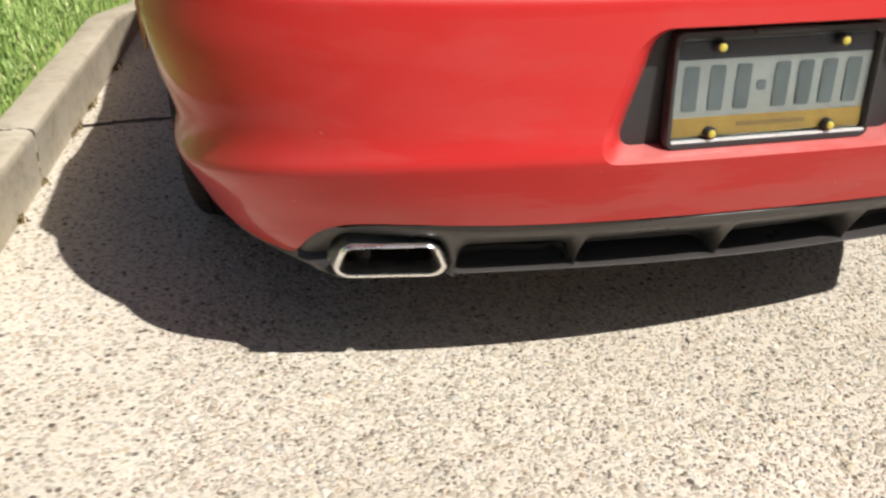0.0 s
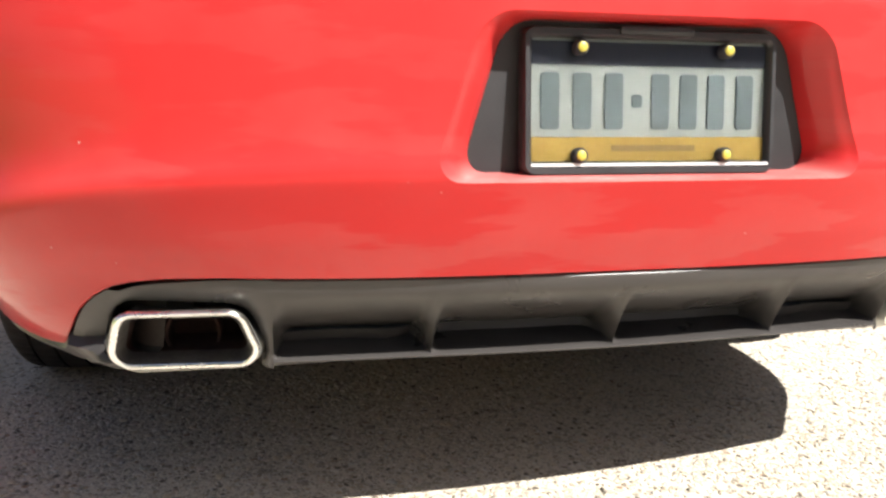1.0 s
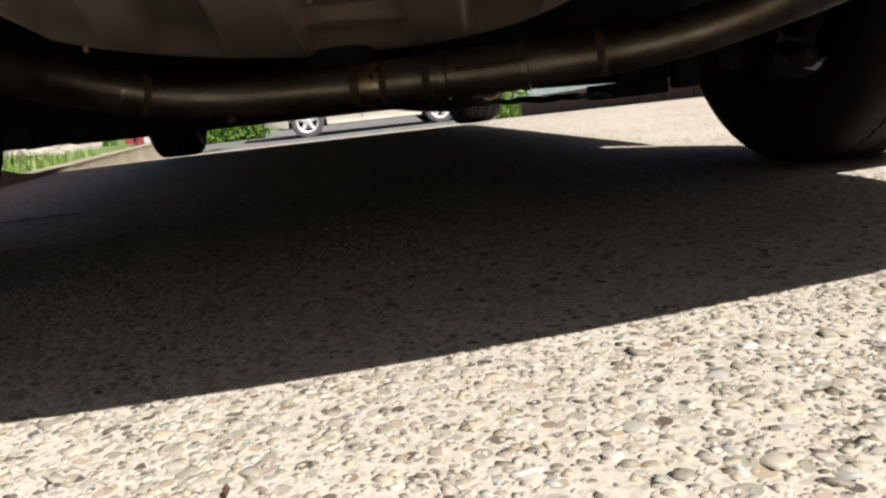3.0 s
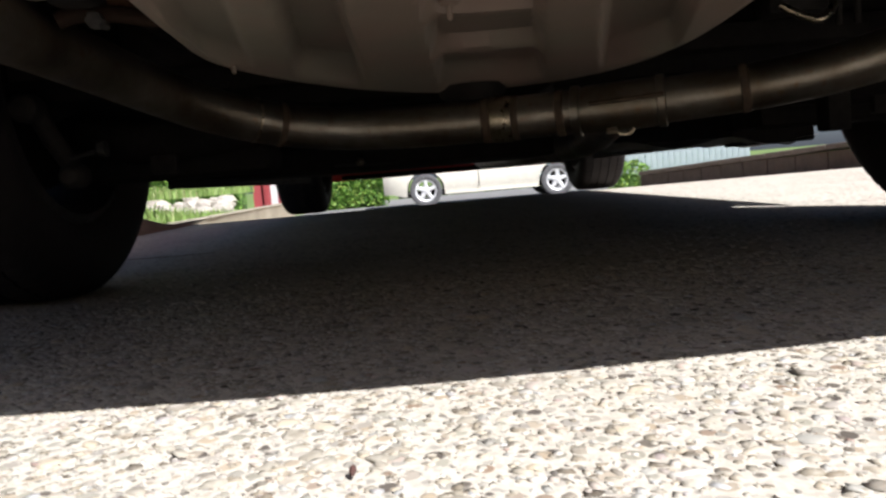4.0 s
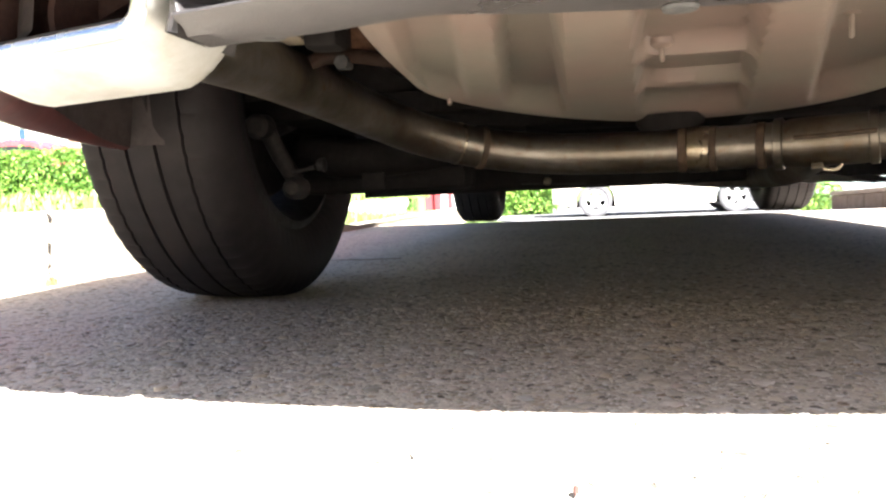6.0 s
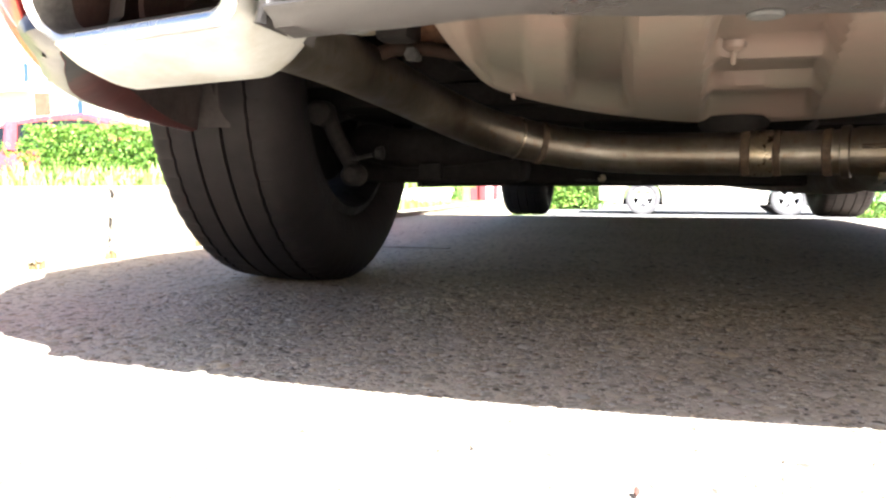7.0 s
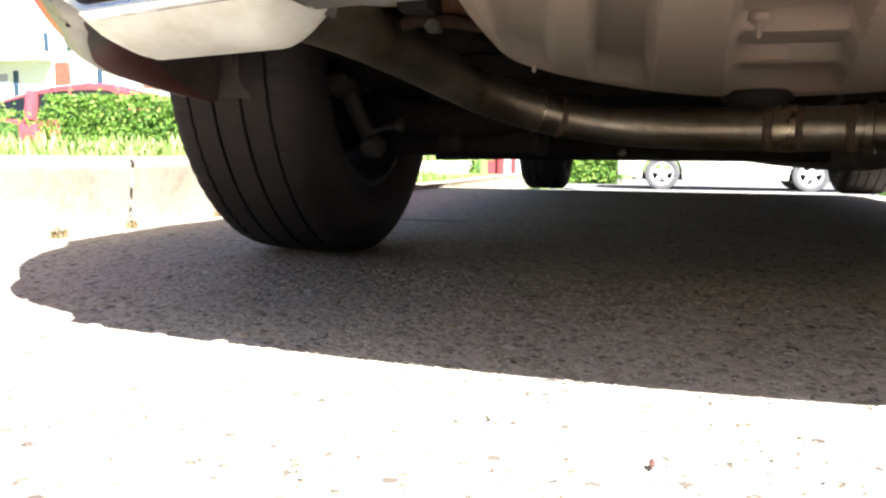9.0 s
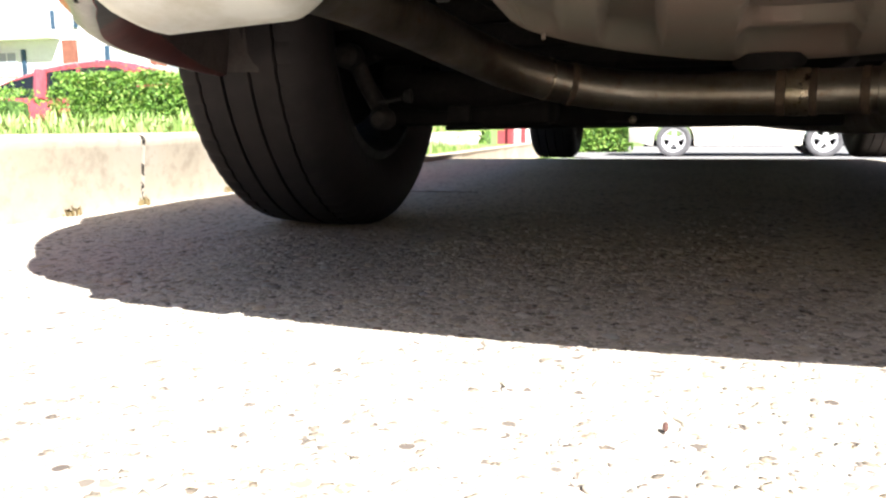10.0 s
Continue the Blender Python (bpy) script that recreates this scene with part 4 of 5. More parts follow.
part("arm_bolt", join(lathe([(-0.006, 0.0), (-0.006, 0.0075), (0.004, 0.0075), (0.006, 0.0)], (-0.428, 0.424, 0.301), 6, "y"), lathe([(-0.012, 0.004), (0.012, 0.004)], (-0.428, 0.434, 0.301), 10, "y", True)), DUSTY_BOLT, car, "dusty bolt head")
part("corner_panel", box(-0.432, -0.372, 0.455, 0.475, 0.312, 0.40, 0.006), RUST, car, "rusty panel behind the exhaust mount")
for x, y in ((-0.40, 0.60), (-0.415, 0.70)):
    part("floor_bolt", lathe([(0.012, 0.008), (-0.006, 0.008), (-0.008, 0.005), (-0.008, 0.0)], (x, y, 0.362), 8, "z"), ZINC, car, "zinc bolt")
# bright hanger at the other side
part("muffler_mount", box(0.365, 0.475, 0.87, 0.925, 0.335, 0.375, 0.01), ARM, car, "dusty cast exhaust mount")
part("hanger_hook", tube(spline([(0.375, 0.86, 0.345), (0.395, 0.855, 0.331), (0.425, 0.852, 0.320), (0.447, 0.856, 0.332), (0.455, 0.862, 0.348)], 6), 0.006, 10), BRIGHT_STEEL, car, "bright bent hanger rod")
for x in (0.482, 0.51):
    part("stud", lathe([(0.02, 0.005), (-0.022, 0.005), (-0.024, 0.0)], (x, 0.90, 0.34), 10, "z"), ARM, car, "dull stud")

# ---- underbody ----
part("floor_pan", box(-0.80, 0.80, 0.93, 4.55, 0.30, 0.34, 0.01), UNDER, car, "black undersealed floor")
part("rear_panel", box(-0.60, 0.60, 0.20, 0.98, 0.425, 0.45, 0.01), UNDER, car, "black undersealed boot floor")
for q in (-1, 1):
    part("inner_arch_panel", box(q * 0.60, q * 0.63, 0.42, 1.62, 0.34, 0.78, 0.008), UNDER, car)
    part("quarter_lining", box(q * 0.62, q * 0.80, 0.30, 0.62, 0.42, 0.45, 0.008), UNDER, car)
part("rear_bulkhead", box(-0.62, 0.62, 0.955, 0.985, 0.31, 0.46, 0.006), UNDER, car)
part("bumper_beam", box(-0.52, 0.52, 0.15, 0.19, 0.33, 0.45, 0.01), UNDER, car)
for s in (-1, 1):
    part("frame_rail", box(s * 0.50, s * 0.40, 0.18, 1.0, 0.36, 0.44, 0.015), UNDER, car, "black undersealed frame rail")
    part("sill_seam", box(s * 0.73, s * 0.715, 1.5, 3.68, 0.165, 0.31, 0.003), UNDER, car)
    part("subframe_arm", tube(spline([(s * 0.30, 1.02, 0.27), (s * 0.45, 1.00, 0.245), (s * 0.60, 1.0, 0.235), (s * 0.70, 1.02, 0.25)], 6), [0.035] * 18 + [0.03], 14), UNDER, car)
    part("lower_control_arm", box(s * 0.70, s * 0.40, 1.0, 1.13, 0.175, 0.225, 0.02), UNDER, car)
    part("knuckle", join(lathe([(-0.030, 0.0), (-0.028, 0.013), (-0.020, 0.020), (0.012, 0.021), (0.022, 0.0)], (s * 0.712, 0.872, 0.288), 20, "y"), tube(spline([(s * 0.708, 0.885, 0.285), (s * 0.69, 0.885, 0.245), (s * 0.668, 0.88, 0.21), (s * 0.656, 0.875, 0.188)], 5), 0.014, 12), lathe([(-0.028, 0.0), (-0.026, 0.011), (-0.018, 0.0175), (0.012, 0.018), (0.02, 0.0)], (s * 0.655, 0.868, 0.187), 20, "y")), ARM, car, "dusty cast suspension link with round bushings")
    part("link_bolt", join(tube([(s * 0.668, 0.872, 0.212), (s * 0.622, 0.864, 0.219)], 0.0035, 10), lathe([(-0.007, 0.0), (-0.007, 0.009), (0.004, 0.0115), (0.007, 0.0)], (s * 0.608, 0.86, 0.222), 12, "x")), DUSTY_BOLT, car, "pale dusty link bolt")
    part("arm_bracket", box(s * 0.545, s * 0.508, 0.86, 0.875, 0.180, 0.206, 0.004), UNDER, car, "dark bracket on the lower arm")
    part("wheel_liner", grid([[(s * x, AX_R + r * math.cos(a), 0.36 + r * math.sin(a)) for a in (radians(-5 + 150 * k / 30) for k in range(31))] for x, r in ((0.86, 0.402), (0.66, 0.415), (0.60, 0.39))]), UNDER, car, "black plastic wheel arch liner")
    part("liner_flap", grid([[(s * (0.822 - 0.135 * u), 0.632 + 0.05 * math.sin(u * 2.2), 0.252 + 0.12 * max(0.0, (u - 0.35) / 0.65) ** 2.4 + (0.10 - 0.05 * u) * w) for u in (i / 16 for i in range(17))] for w in (0, 0.04, 0.3, 0.65, 1.0)]), LINER, car, "curved dusty brown liner flap behind the wheel")
    part("heat_shield", box(s * 0.27, s * 0.10, 1.25, 2.6, 0.21, 0.30, 0.03), UNDER, car)
part("subframe", join(loose(box(-0.52, 0.52, 0.98, 1.10, 0.27, 0.33, 0.02)), loose(box(-0.45, 0.45, 1.22, 1.32, 0.215, 0.30, 0.02))), UNDER, car, "black rear subframe")
part("differential", lathe([(-0.15, 0.03), (-0.14, 0.08), (-0.05, 0.10), (0.08, 0.10), (0.14, 0.06), (0.16, 0.0)], (0, 1.10, 0.33), 22, "y"), UNDER, car)
part("mid_pipe", tube(spline([(0.11, 0.80, 0.216), (0.13, 0.92, 0.205), (0.14, 1.2, 0.185), (0.13, 2.0, 0.185), (0.12, 3.4, 0.20)], 6), 0.031, 20), STEEL, car, "stained steel pipe running forward")
part("tank_guard", box(-0.60, 0.13, 1.285, 1.75, 0.168, 0.27, 0.025), UNDER, car, "dark lower guard of the fuel tank")
part("under_tray", box(-0.55, 0.62, 3.55, 4.62, 0.165, 0.185, 0.008), UNDER, car, "black plastic under tray")
part("gearbox", box(-0.2, 0.2, 2.7, 3.7, 0.20, 0.31, 0.05), UNDER, car)
part("brake_line", tube(spline([(-0.60, 1.30, 0.19), (-0.42, 1.31, 0.186), (-0.277, 1.278, 0.178), (-0.20, 1.285, 0.176)], 5), 0.0028, 8), DUSTY_BOLT, car, "thin metal line")
part("line_clip", lathe([(-0.008, 0.0), (-0.007, 0.006), (0.0, 0.0085), (0.006, 0.006), (0.008, 0.0)], (-0.277, 1.278, 0.184), 10, "x"), BRIGHT_STEEL, car, "bright clip")
part("shield_strip", grid([[(0.14 + 0.36 * u, 1.0 + 0.18 * w + 0.02 * math.sin(9 * u), 0.168 - 0.016 * u + 0.007 * math.sin(14 * u + 5 * w)) for u in (i / 16 for i in range(17))] for w in (0, 0.3, 0.6, 1.0)]), FOIL, car, "crumpled foil heat shield")
part("jack_bracket", box(0.36, 0.50, 1.02, 1.06, 0.15, 0.175, 0.004), UNDER, car, "dark hanging bracket")
part("pipe_bracket", box(0.44, 0.475, 0.86, 0.90, 0.16, 0.24, 0.006), UNDER, car, "dark hanging bracket")


# ---- wheels ----
def wheel(sx, y, r=TYRE_R, width=0.245, rim_r=0.235, parent=None, zc=None, x=None, tread=True, rim_mat=None, sides=72, spokes=5, camber=0.0):
    """A wheel on the car's side sx (-1 or 1): rim with spokes, tyre with grooves, brake disc."""
    x = sx * 0.81 if x is None else x
    c = (x, y, (r - 0.004) if zc is None else zc)
    h = width / 2
    o = sx
    rim_mat = rim_mat or ALLOY
    rim = [(-h * 0.80, rim_r + 0.004), (-h * 0.84, rim_r - 0.012), (-h * 0.55, rim_r - 0.030), (h * 0.3, rim_r - 0.034), (h * 0.60, rim_r - 0.028), (h * 0.80, rim_r - 0.012), (h * 0.84, rim_r + 0.004)]
    pieces = [lathe([(a * o, q) for a, q in rim], c, sides, "x")]
    for k in range(spokes):
        a0 = 2 * math.pi * k / spokes + 0.3
        rows = []
        for q, wd, dx in ((0.0, 0.050, 0.06), (rim_r * 0.35, 0.042, 0.065), (rim_r * 0.7, 0.034, 0.07), (rim_r * 0.97, 0.046, 0.075)):
            e = Vector((0, math.cos(a0), math.sin(a0)))
            s = Vector((0, -math.sin(a0), math.cos(a0)))
            p = Vector(c) + e * q + Vector((o * (h * 0.2 + dx * 0.5), 0, 0))
            t = Vector((o * 0.016, 0, 0))
            rows.append([tuple(p + s * wd + t * 0.4), tuple(p + s * wd * 0.7 + t), tuple(p - s * wd * 0.7 + t), tuple(p - s * wd + t * 0.4), tuple(p - s * wd - t), tuple(p + s * wd - t)])
        pieces.append(grid(rows, close_u=True))
    pieces.append(lathe([(o * h * 0.1, 0.06), (o * h * 0.75, 0.055), (o * h * 0.82, 0.04), (o * h * 0.82, 0.0)], c, 24, "x"))
    w = part("wheel", join(*pieces), rim_mat, parent, "five-spoke alloy wheel")
    if tread:
        side_in = [(-h * 0.78, rim_r), (-h * 0.92, rim_r + 0.015), (-h * 1.0, rim_r + (r - rim_r) * 0.42), (-h * 0.995, r - 0.056), (-h * 0.965, r - 0.039), (-h * 0.915, r - 0.025), (-h * 0.85, r - 0.0145), (-h * 0.78, r - 0.008)]
    else:
        side_in = [(-h * 0.80, rim_r), (-h * 0.93, rim_r + 0.02), (-h * 1.0, rim_r + (r - rim_r) * 0.45), (-h * 0.985, r - 0.035), (-h * 0.93, r - 0.016), (-h * 0.86, r - 0.006)]
    crown = []
    if tread:
        for g in (-0.54, -0.19, 0.19, 0.54):
            gw = 0.020 if abs(g) > 0.5 else 0.024
            for e, q in ((g - gw, 0.0), (g - gw * 0.75, 0.008), (g + gw * 0.75, 0.008), (g + gw, 0.0)):
                crown.append((e * h, r - 0.009 * (e ** 2) - q))
    else:
        crown = [(-0.5 * h, r - 0.001), (0, r), (0.5 * h, r - 0.001)]
    if tread:
        crown = [(-0.70 * h, r - 0.0048)] + crown + [(0.70 * h, r - 0.0048)]
    prof = side_in + crown + [(-a, q) for a, q in side_in[::-1]]
    sides_t = 288 if tread else sides
    v, f = lathe([(a * o, q) for a, q in prof], c, sides_t, "x")
    out = []
    for k, (vx, vy, vz) in enumerate(v):
        if tread and (k % sides_t) % 4 == 0 and 0.24 < abs(vx - x) / h < 0.94:
            cut = 1 - 0.0030 / r
            vy, vz = c[1] + (vy - c[1]) * cut, c[2] + (vz - c[2]) * cut
        out.append((vx, vy, max(vz, c[2] - r + 0.004)))
    part("tyre", (out, f), RUBBER if tread else GREY_RUBBER, w, "black tyre with worn grooved tread")
    if tread:
        part("brake_disc", join(lathe([(-h * 0.25 * o, 0.07), (-h * 0.25 * o, 0.165), (-h * 0.05 * o, 0.165), (-h * 0.05 * o, 0.07)], c, 40, "x"), lathe([(-h * 0.75 * o, 0.0), (-h * 0.75 * o, 0.06), (-h * 0.2 * o, 0.085)], c, 28, "x")), ARM, w, "dark brake disc and hub")
        part("dust_shield", lathe([(-h * 0.30 * o, 0.06), (-h * 0.34 * o, 0.175), (-h * 0.28 * o, 0.18)], c, 40, "x"), UNDER, w, "dark brake dust shield")
    if camber:
        lean = Matrix.Translation((x, y, 0)) @ Matrix.Rotation(radians(-o * camber), 4, "Y") @ Matrix.Translation((-x, -y, 0))
        for ob in (w, *w.children):
            ob.data.transform(lean)
    return w


for s in (-1, 1):
    wheel(s, AX_R, parent=car, rim_mat=DARK_RIM, x=-0.814 if s < 0 else 0.806, width=0.237, camber=1.8)
    wheel(s, AX_F, parent=car, rim_mat=DARK_RIM)


# ---- body shells ----
FLANK = [(0.19, 0.915), (0.22, 0.925), (0.42, 0.98), (0.57, 1.0), (0.68, 0.99), (0.78, 0.965), (0.88, 0.92), (0.96, 0.865), (1.0, 0.84)]


def shell(stations, parent, paint, glass, name="body"):
    """Loft of (y, half width, low, belt, top, roof half width, cabin?) from tail to nose; the cabin's sides become glass."""
    rows, flags = [], []
    for y, w, low, belt, topz, rw, cab in stations:
        side = [low + (belt - low) * k for k in (0, 0.18, 0.38, 0.6, 0.82, 1.0)]
        half = [(w * lerp_table(FLANK, z / belt), z) for z in side] + [(w * 0.84 + (rw + 0.02 - w * 0.84) * 0.85, belt + (topz - belt) * 0.80), (rw + 0.03, topz - 0.05 * min(1, (topz - belt) / 0.3)), (rw - 0.06, topz - 0.008), (rw * 0.5, topz + 0.006), (0, topz + 0.012)]
        rows.append([(-x, y, z) for x, z in half] + [(x, y, z) for x, z in half[-2::-1]])
        flags.append(cab)
    c = len(rows[0])
    glassy = lambda i, j: flags[i] and flags[i + 1] and (j in (5, c - 7))
    v, f = grid(rows, skip=glassy)
    f = f + [tuple(range(c)), tuple(len(v) - c + k for k in range(c))]
    body = part(name, (v, f), paint, parent)
    for s in (0, 1):
        part("side_window", used(grid(rows, skip=lambda i, j: not (glassy(i, j) and (j > c // 2) == bool(s)))), glass, parent, "dark side windows")
    return body


def used(mesh):
    v, f = mesh
    keep = sorted({i for q in f for i in q})
    at = {k: n for n, k in enumerate(keep)}
    return [v[k] for k in keep], [tuple(at[i] for i in q) for q in f]


def arch_low(y, rocker, axles, r, zc):
    z = rocker
    for a in axles:
        if abs(y - a) < r:
            z = max(z, zc + math.sqrt(r * r - (y - a) ** 2))
    return z


def arch_stations(axles, r, extra):
    out = set(extra)
    for a in axles:
        for k in range(13):
            out.add(round(a - r * math.cos(math.pi * k / 12) * 0.9999, 4))
    return sorted(out)


ROOFLINE = [(0.02, 0.99), (0.10, 1.03), (0.55, 1.06), (0.75, 1.10), (1.25, 1.36), (1.6, 1.46), (2.2, 1.485), (2.7, 1.44), (3.1, 1.28), (3.45, 1.06), (3.7, 1.0), (4.4, 0.93), (4.75, 0.82), (4.90, 0.62)]
BELT = [(0.02, 0.96), (0.6, 1.00), (1.6, 0.98), (3.4, 0.96), (4.4, 0.88), (4.75, 0.78), (4.90, 0.55)]
ROOFW = [(0.02, 0.72), (0.6, 0.74), (0.9, 0.66), (1.5, 0.60), (2.7, 0.60), (3.2, 0.68), (3.6, 0.74), (4.75, 0.66), (4.9, 0.55)]
stations = []
for y in arch_stations((AX_R, AX_F), 0.40, [0.06, 0.10, 0.16, 0.24, 0.34, 0.44, 0.54, 0.60, 1.55, 1.8, 2.2, 2.7, 2.75, 3.1, 3.4, 3.65, 4.6, 4.7, 4.8, 4.86, 4.90]):
    if y < 0.6:
        s = min(1.0, max(0.0, 1 - (y - 0.0) / DEPTH))
        w = 0.90 * (1 - s ** NEXP) ** (1 / NEXP)
    else:
        w = 0.93 if y < 4.3 else 0.93 - 0.30 * ((y - 4.3) / 0.6) ** 2.4
    low = 0.735 if y < 0.6 else max(0.52 if y < 0.72 else 0.0, arch_low(y, 0.165 if y > 4.55 else 0.205 if y > 1.5 else 0.25, (AX_R, AX_F), 0.40, 0.36))
    stations.append((y, w, low, lerp_table(BELT, y), lerp_table(ROOFLINE, y), min(lerp_table(ROOFW, y), w * 0.9), 1.2 < y < 3.2))
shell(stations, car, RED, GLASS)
part("rear_window", grid([[(x * (0.62 - 0.10 * u), 0.80 + 0.60 * u, 1.125 + 0.285 * u + 0.01 * (1 - x * x)) for x in (-1, -0.5, 0, 0.5, 1)] for u in (0, 0.33, 0.66, 1)]), GLASS, car, "dark rear window")
lamp = [[(x * 0.62, 0.012 + 0.65 * (1 - (1 - abs(x * 0.62 / 0.80) ** 2.9) ** (1 / 2.9)), z) for x in (i / 12 - 1 for i in range(25))] for z in (0.84, 0.85, 0.92, 0.93)]
part("tail_lamp", grid(lamp), LAMP_RED, car, "full width red tail lamp")

# ---- fallen leaf on the concrete ----
lf = [(0.0, -0.011, 0.001), (0.006, -0.004, 0.004), (0.007, 0.003, 0.006), (0.001, 0.011, 0.007), (-0.006, 0.004, 0.006), (-0.006, -0.004, 0.004), (0, 0, 0.010)]
leaf = [(-0.205 + x * 0.28, 0.096 + y * 0.38, 0.003 + z * 0.38) for x, y, z in lf]
tagged(part("leaf", (leaf + [(x, y, z - 0.0015) for x, y, z in leaf], [(i, (i + 1) % 6, 6) for i in range(6)] + [(7 + (i + 1) % 6, 7 + i, 13) for i in range(6)] + [(i, (i + 1) % 6, 7 + (i + 1) % 6, 7 + i) for i in range(6)]), LEAF), "small curled reddish-brown leaf on the concrete", "leaf")

# ---- cream sedan across the street ----
def far_car(name, at, turn, length, width, height, wheel_r, paint, label, category, roof, belt, roofw, cabin, axles, pillars=()):
    """A parked car: shell, glass, wheels; built at the origin along y, then set down."""
    base = thing(name, (0, 0, 0), label, category)
    st = []
    for y in arch_stations(axles, wheel_r + 0.05, [0.02, 0.08, 0.2, 0.4] + [length * k / 14 for k in range(2, 13)] + [length - 0.4, length - 0.2, length - 0.08, length - 0.02]):
        e = min(y, length - y)
        w = width / 2 * (1 - 0.22 * max(0, 1 - e / 0.5) ** 2.5)
        st.append((y, w, arch_low(y, 0.22 if e > 0.3 else 0.28, axles, wheel_r + 0.05, wheel_r), lerp_table(belt, y), lerp_table(roof, y), min(lerp_table(roofw, y), w * 0.92), cabin[0] < y < cabin[1]))
    shell(st, base, paint, GLASS)
    part("under_floor", box(-width * 0.42, width * 0.42, 0.3, length - 0.3, 0.2, 0.3), UNDER, base)
    for s in (-1, 1):
        for q, thick in pillars or [(cabin[0] + d, 0.045) for d in (0.06, 1.05, 2.0)]:
            bz, tz, rw = lerp_table(belt, q), lerp_table(roof, q), lerp_table(roofw, q)
            part("pillar", tube([(s * (width * 0.42 + 0.012), q, bz - 0.02), (s * ((width * 0.42 + rw) / 2 + 0.012), q, bz + (tz - bz) * 0.52), (s * (rw + 0.035), q, tz - 0.05)], thick, 8), paint, base)
        for a in axles:
            wheel(s, a, wheel_r, 0.19, wheel_r * 0.66, base, wheel_r, s * (width / 2 - 0.11), False, None, 40)
        part("door_seam", box(s * (width / 2 + 0.002), s * (width / 2 - 0.02), cabin[0] + 1.05, cabin[0] + 1.058, 0.3, 0.86), UNDER, base)
        part("sill_strip", box(s * (width / 2 - 0.012), s * (width / 2 - 0.06), axles[0] + wheel_r + 0.06, axles[1] - wheel_r - 0.06, 0.215, 0.255, 0.006), paint, base)
    for s in (-1, 1):
        part("tail_lamp", box(s * width * 0.42, s * width * 0.25, -0.004, 0.06, 0.72, 0.86, 0.01), LAMP_RED, base)
    base.matrix_basis = Matrix.Translation(at) @ Matrix.Rotation(radians(turn), 4, "Z")
    return base


far_car("parked_car", (-0.95, 15.9, -0.424), -90, 4.5, 1.74, 1.42, 0.32, WHITE_PAINT, "cream sedan with five-spoke alloy wheels parked across the street", "car",
        [(0, 0.86), (0.1, 0.95), (0.75, 1.0), (1.3, 1.36), (2.0, 1.42), (2.6, 1.38), (3.3, 1.0), (4.2, 0.86), (4.5, 0.6)], [(0, 0.82), (0.7, 0.92), (3.3, 0.9), (4.2, 0.78), (4.5, 0.55)], [(0, 0.6), (0.9, 0.6), (1.4, 0.52), (2.7, 0.54), (3.4, 0.64), (4.5, 0.5)], (0.85, 3.2), (0.85, 3.45))
far_car("parked_suv", (-9.38, 13.0, -0.16), 88, 4.9, 1.82, 1.72, 0.35, SUV_RED, "red estate car with dark windows parked behind the hedge", "car",
        [(0, 1.2), (0.07, 1.36), (0.3, 1.49), (0.8, 1.65), (1.3, 1.68), (2.0, 1.64), (2.6, 1.57), (3.3, 1.39), (4.1, 1.12), (4.4, 0.98), (4.9, 0.7)], [(0, 0.95), (3.9, 1.0), (4.4, 0.9), (4.9, 0.6)], [(0, 0.68), (2.5, 0.66), (3.9, 0.72), (4.9, 0.6)], (0.3, 4.0), (0.9, 3.8), ((0.55, 0.05), (1.65, 0.035), (2.55, 0.13), (3.9, 0.05)))



# ---- plants ----
def leaves(count, place, size, seed, tilt=1.0):
    """Many small folded leaves; place(rng) gives the centre of each."""
    rng = np.random.default_rng(seed)
    V, F = [], []
    for i in range(count):
        c = np.array(place(rng))
        s = size * rng.uniform(0.6, 1.3)
        d = rng.normal(size=3)
        d[2] = abs(d[2]) * tilt
        d /= np.linalg.norm(d)
        e = np.cross(d, rng.normal(size=3))
        e /= np.linalg.norm(e) + 1e-9
        g = np.cross(d, e)
        k = len(V)
        V += [tuple(c - e * s), tuple(c + g * s * 0.45 + d * s * 0.15), tuple(c + e * s), tuple(c - g * s * 0.45 + d * s * 0.15)]
        F += [(k, k + 1, k + 2), (k, k + 2, k + 3)]
    return V, F


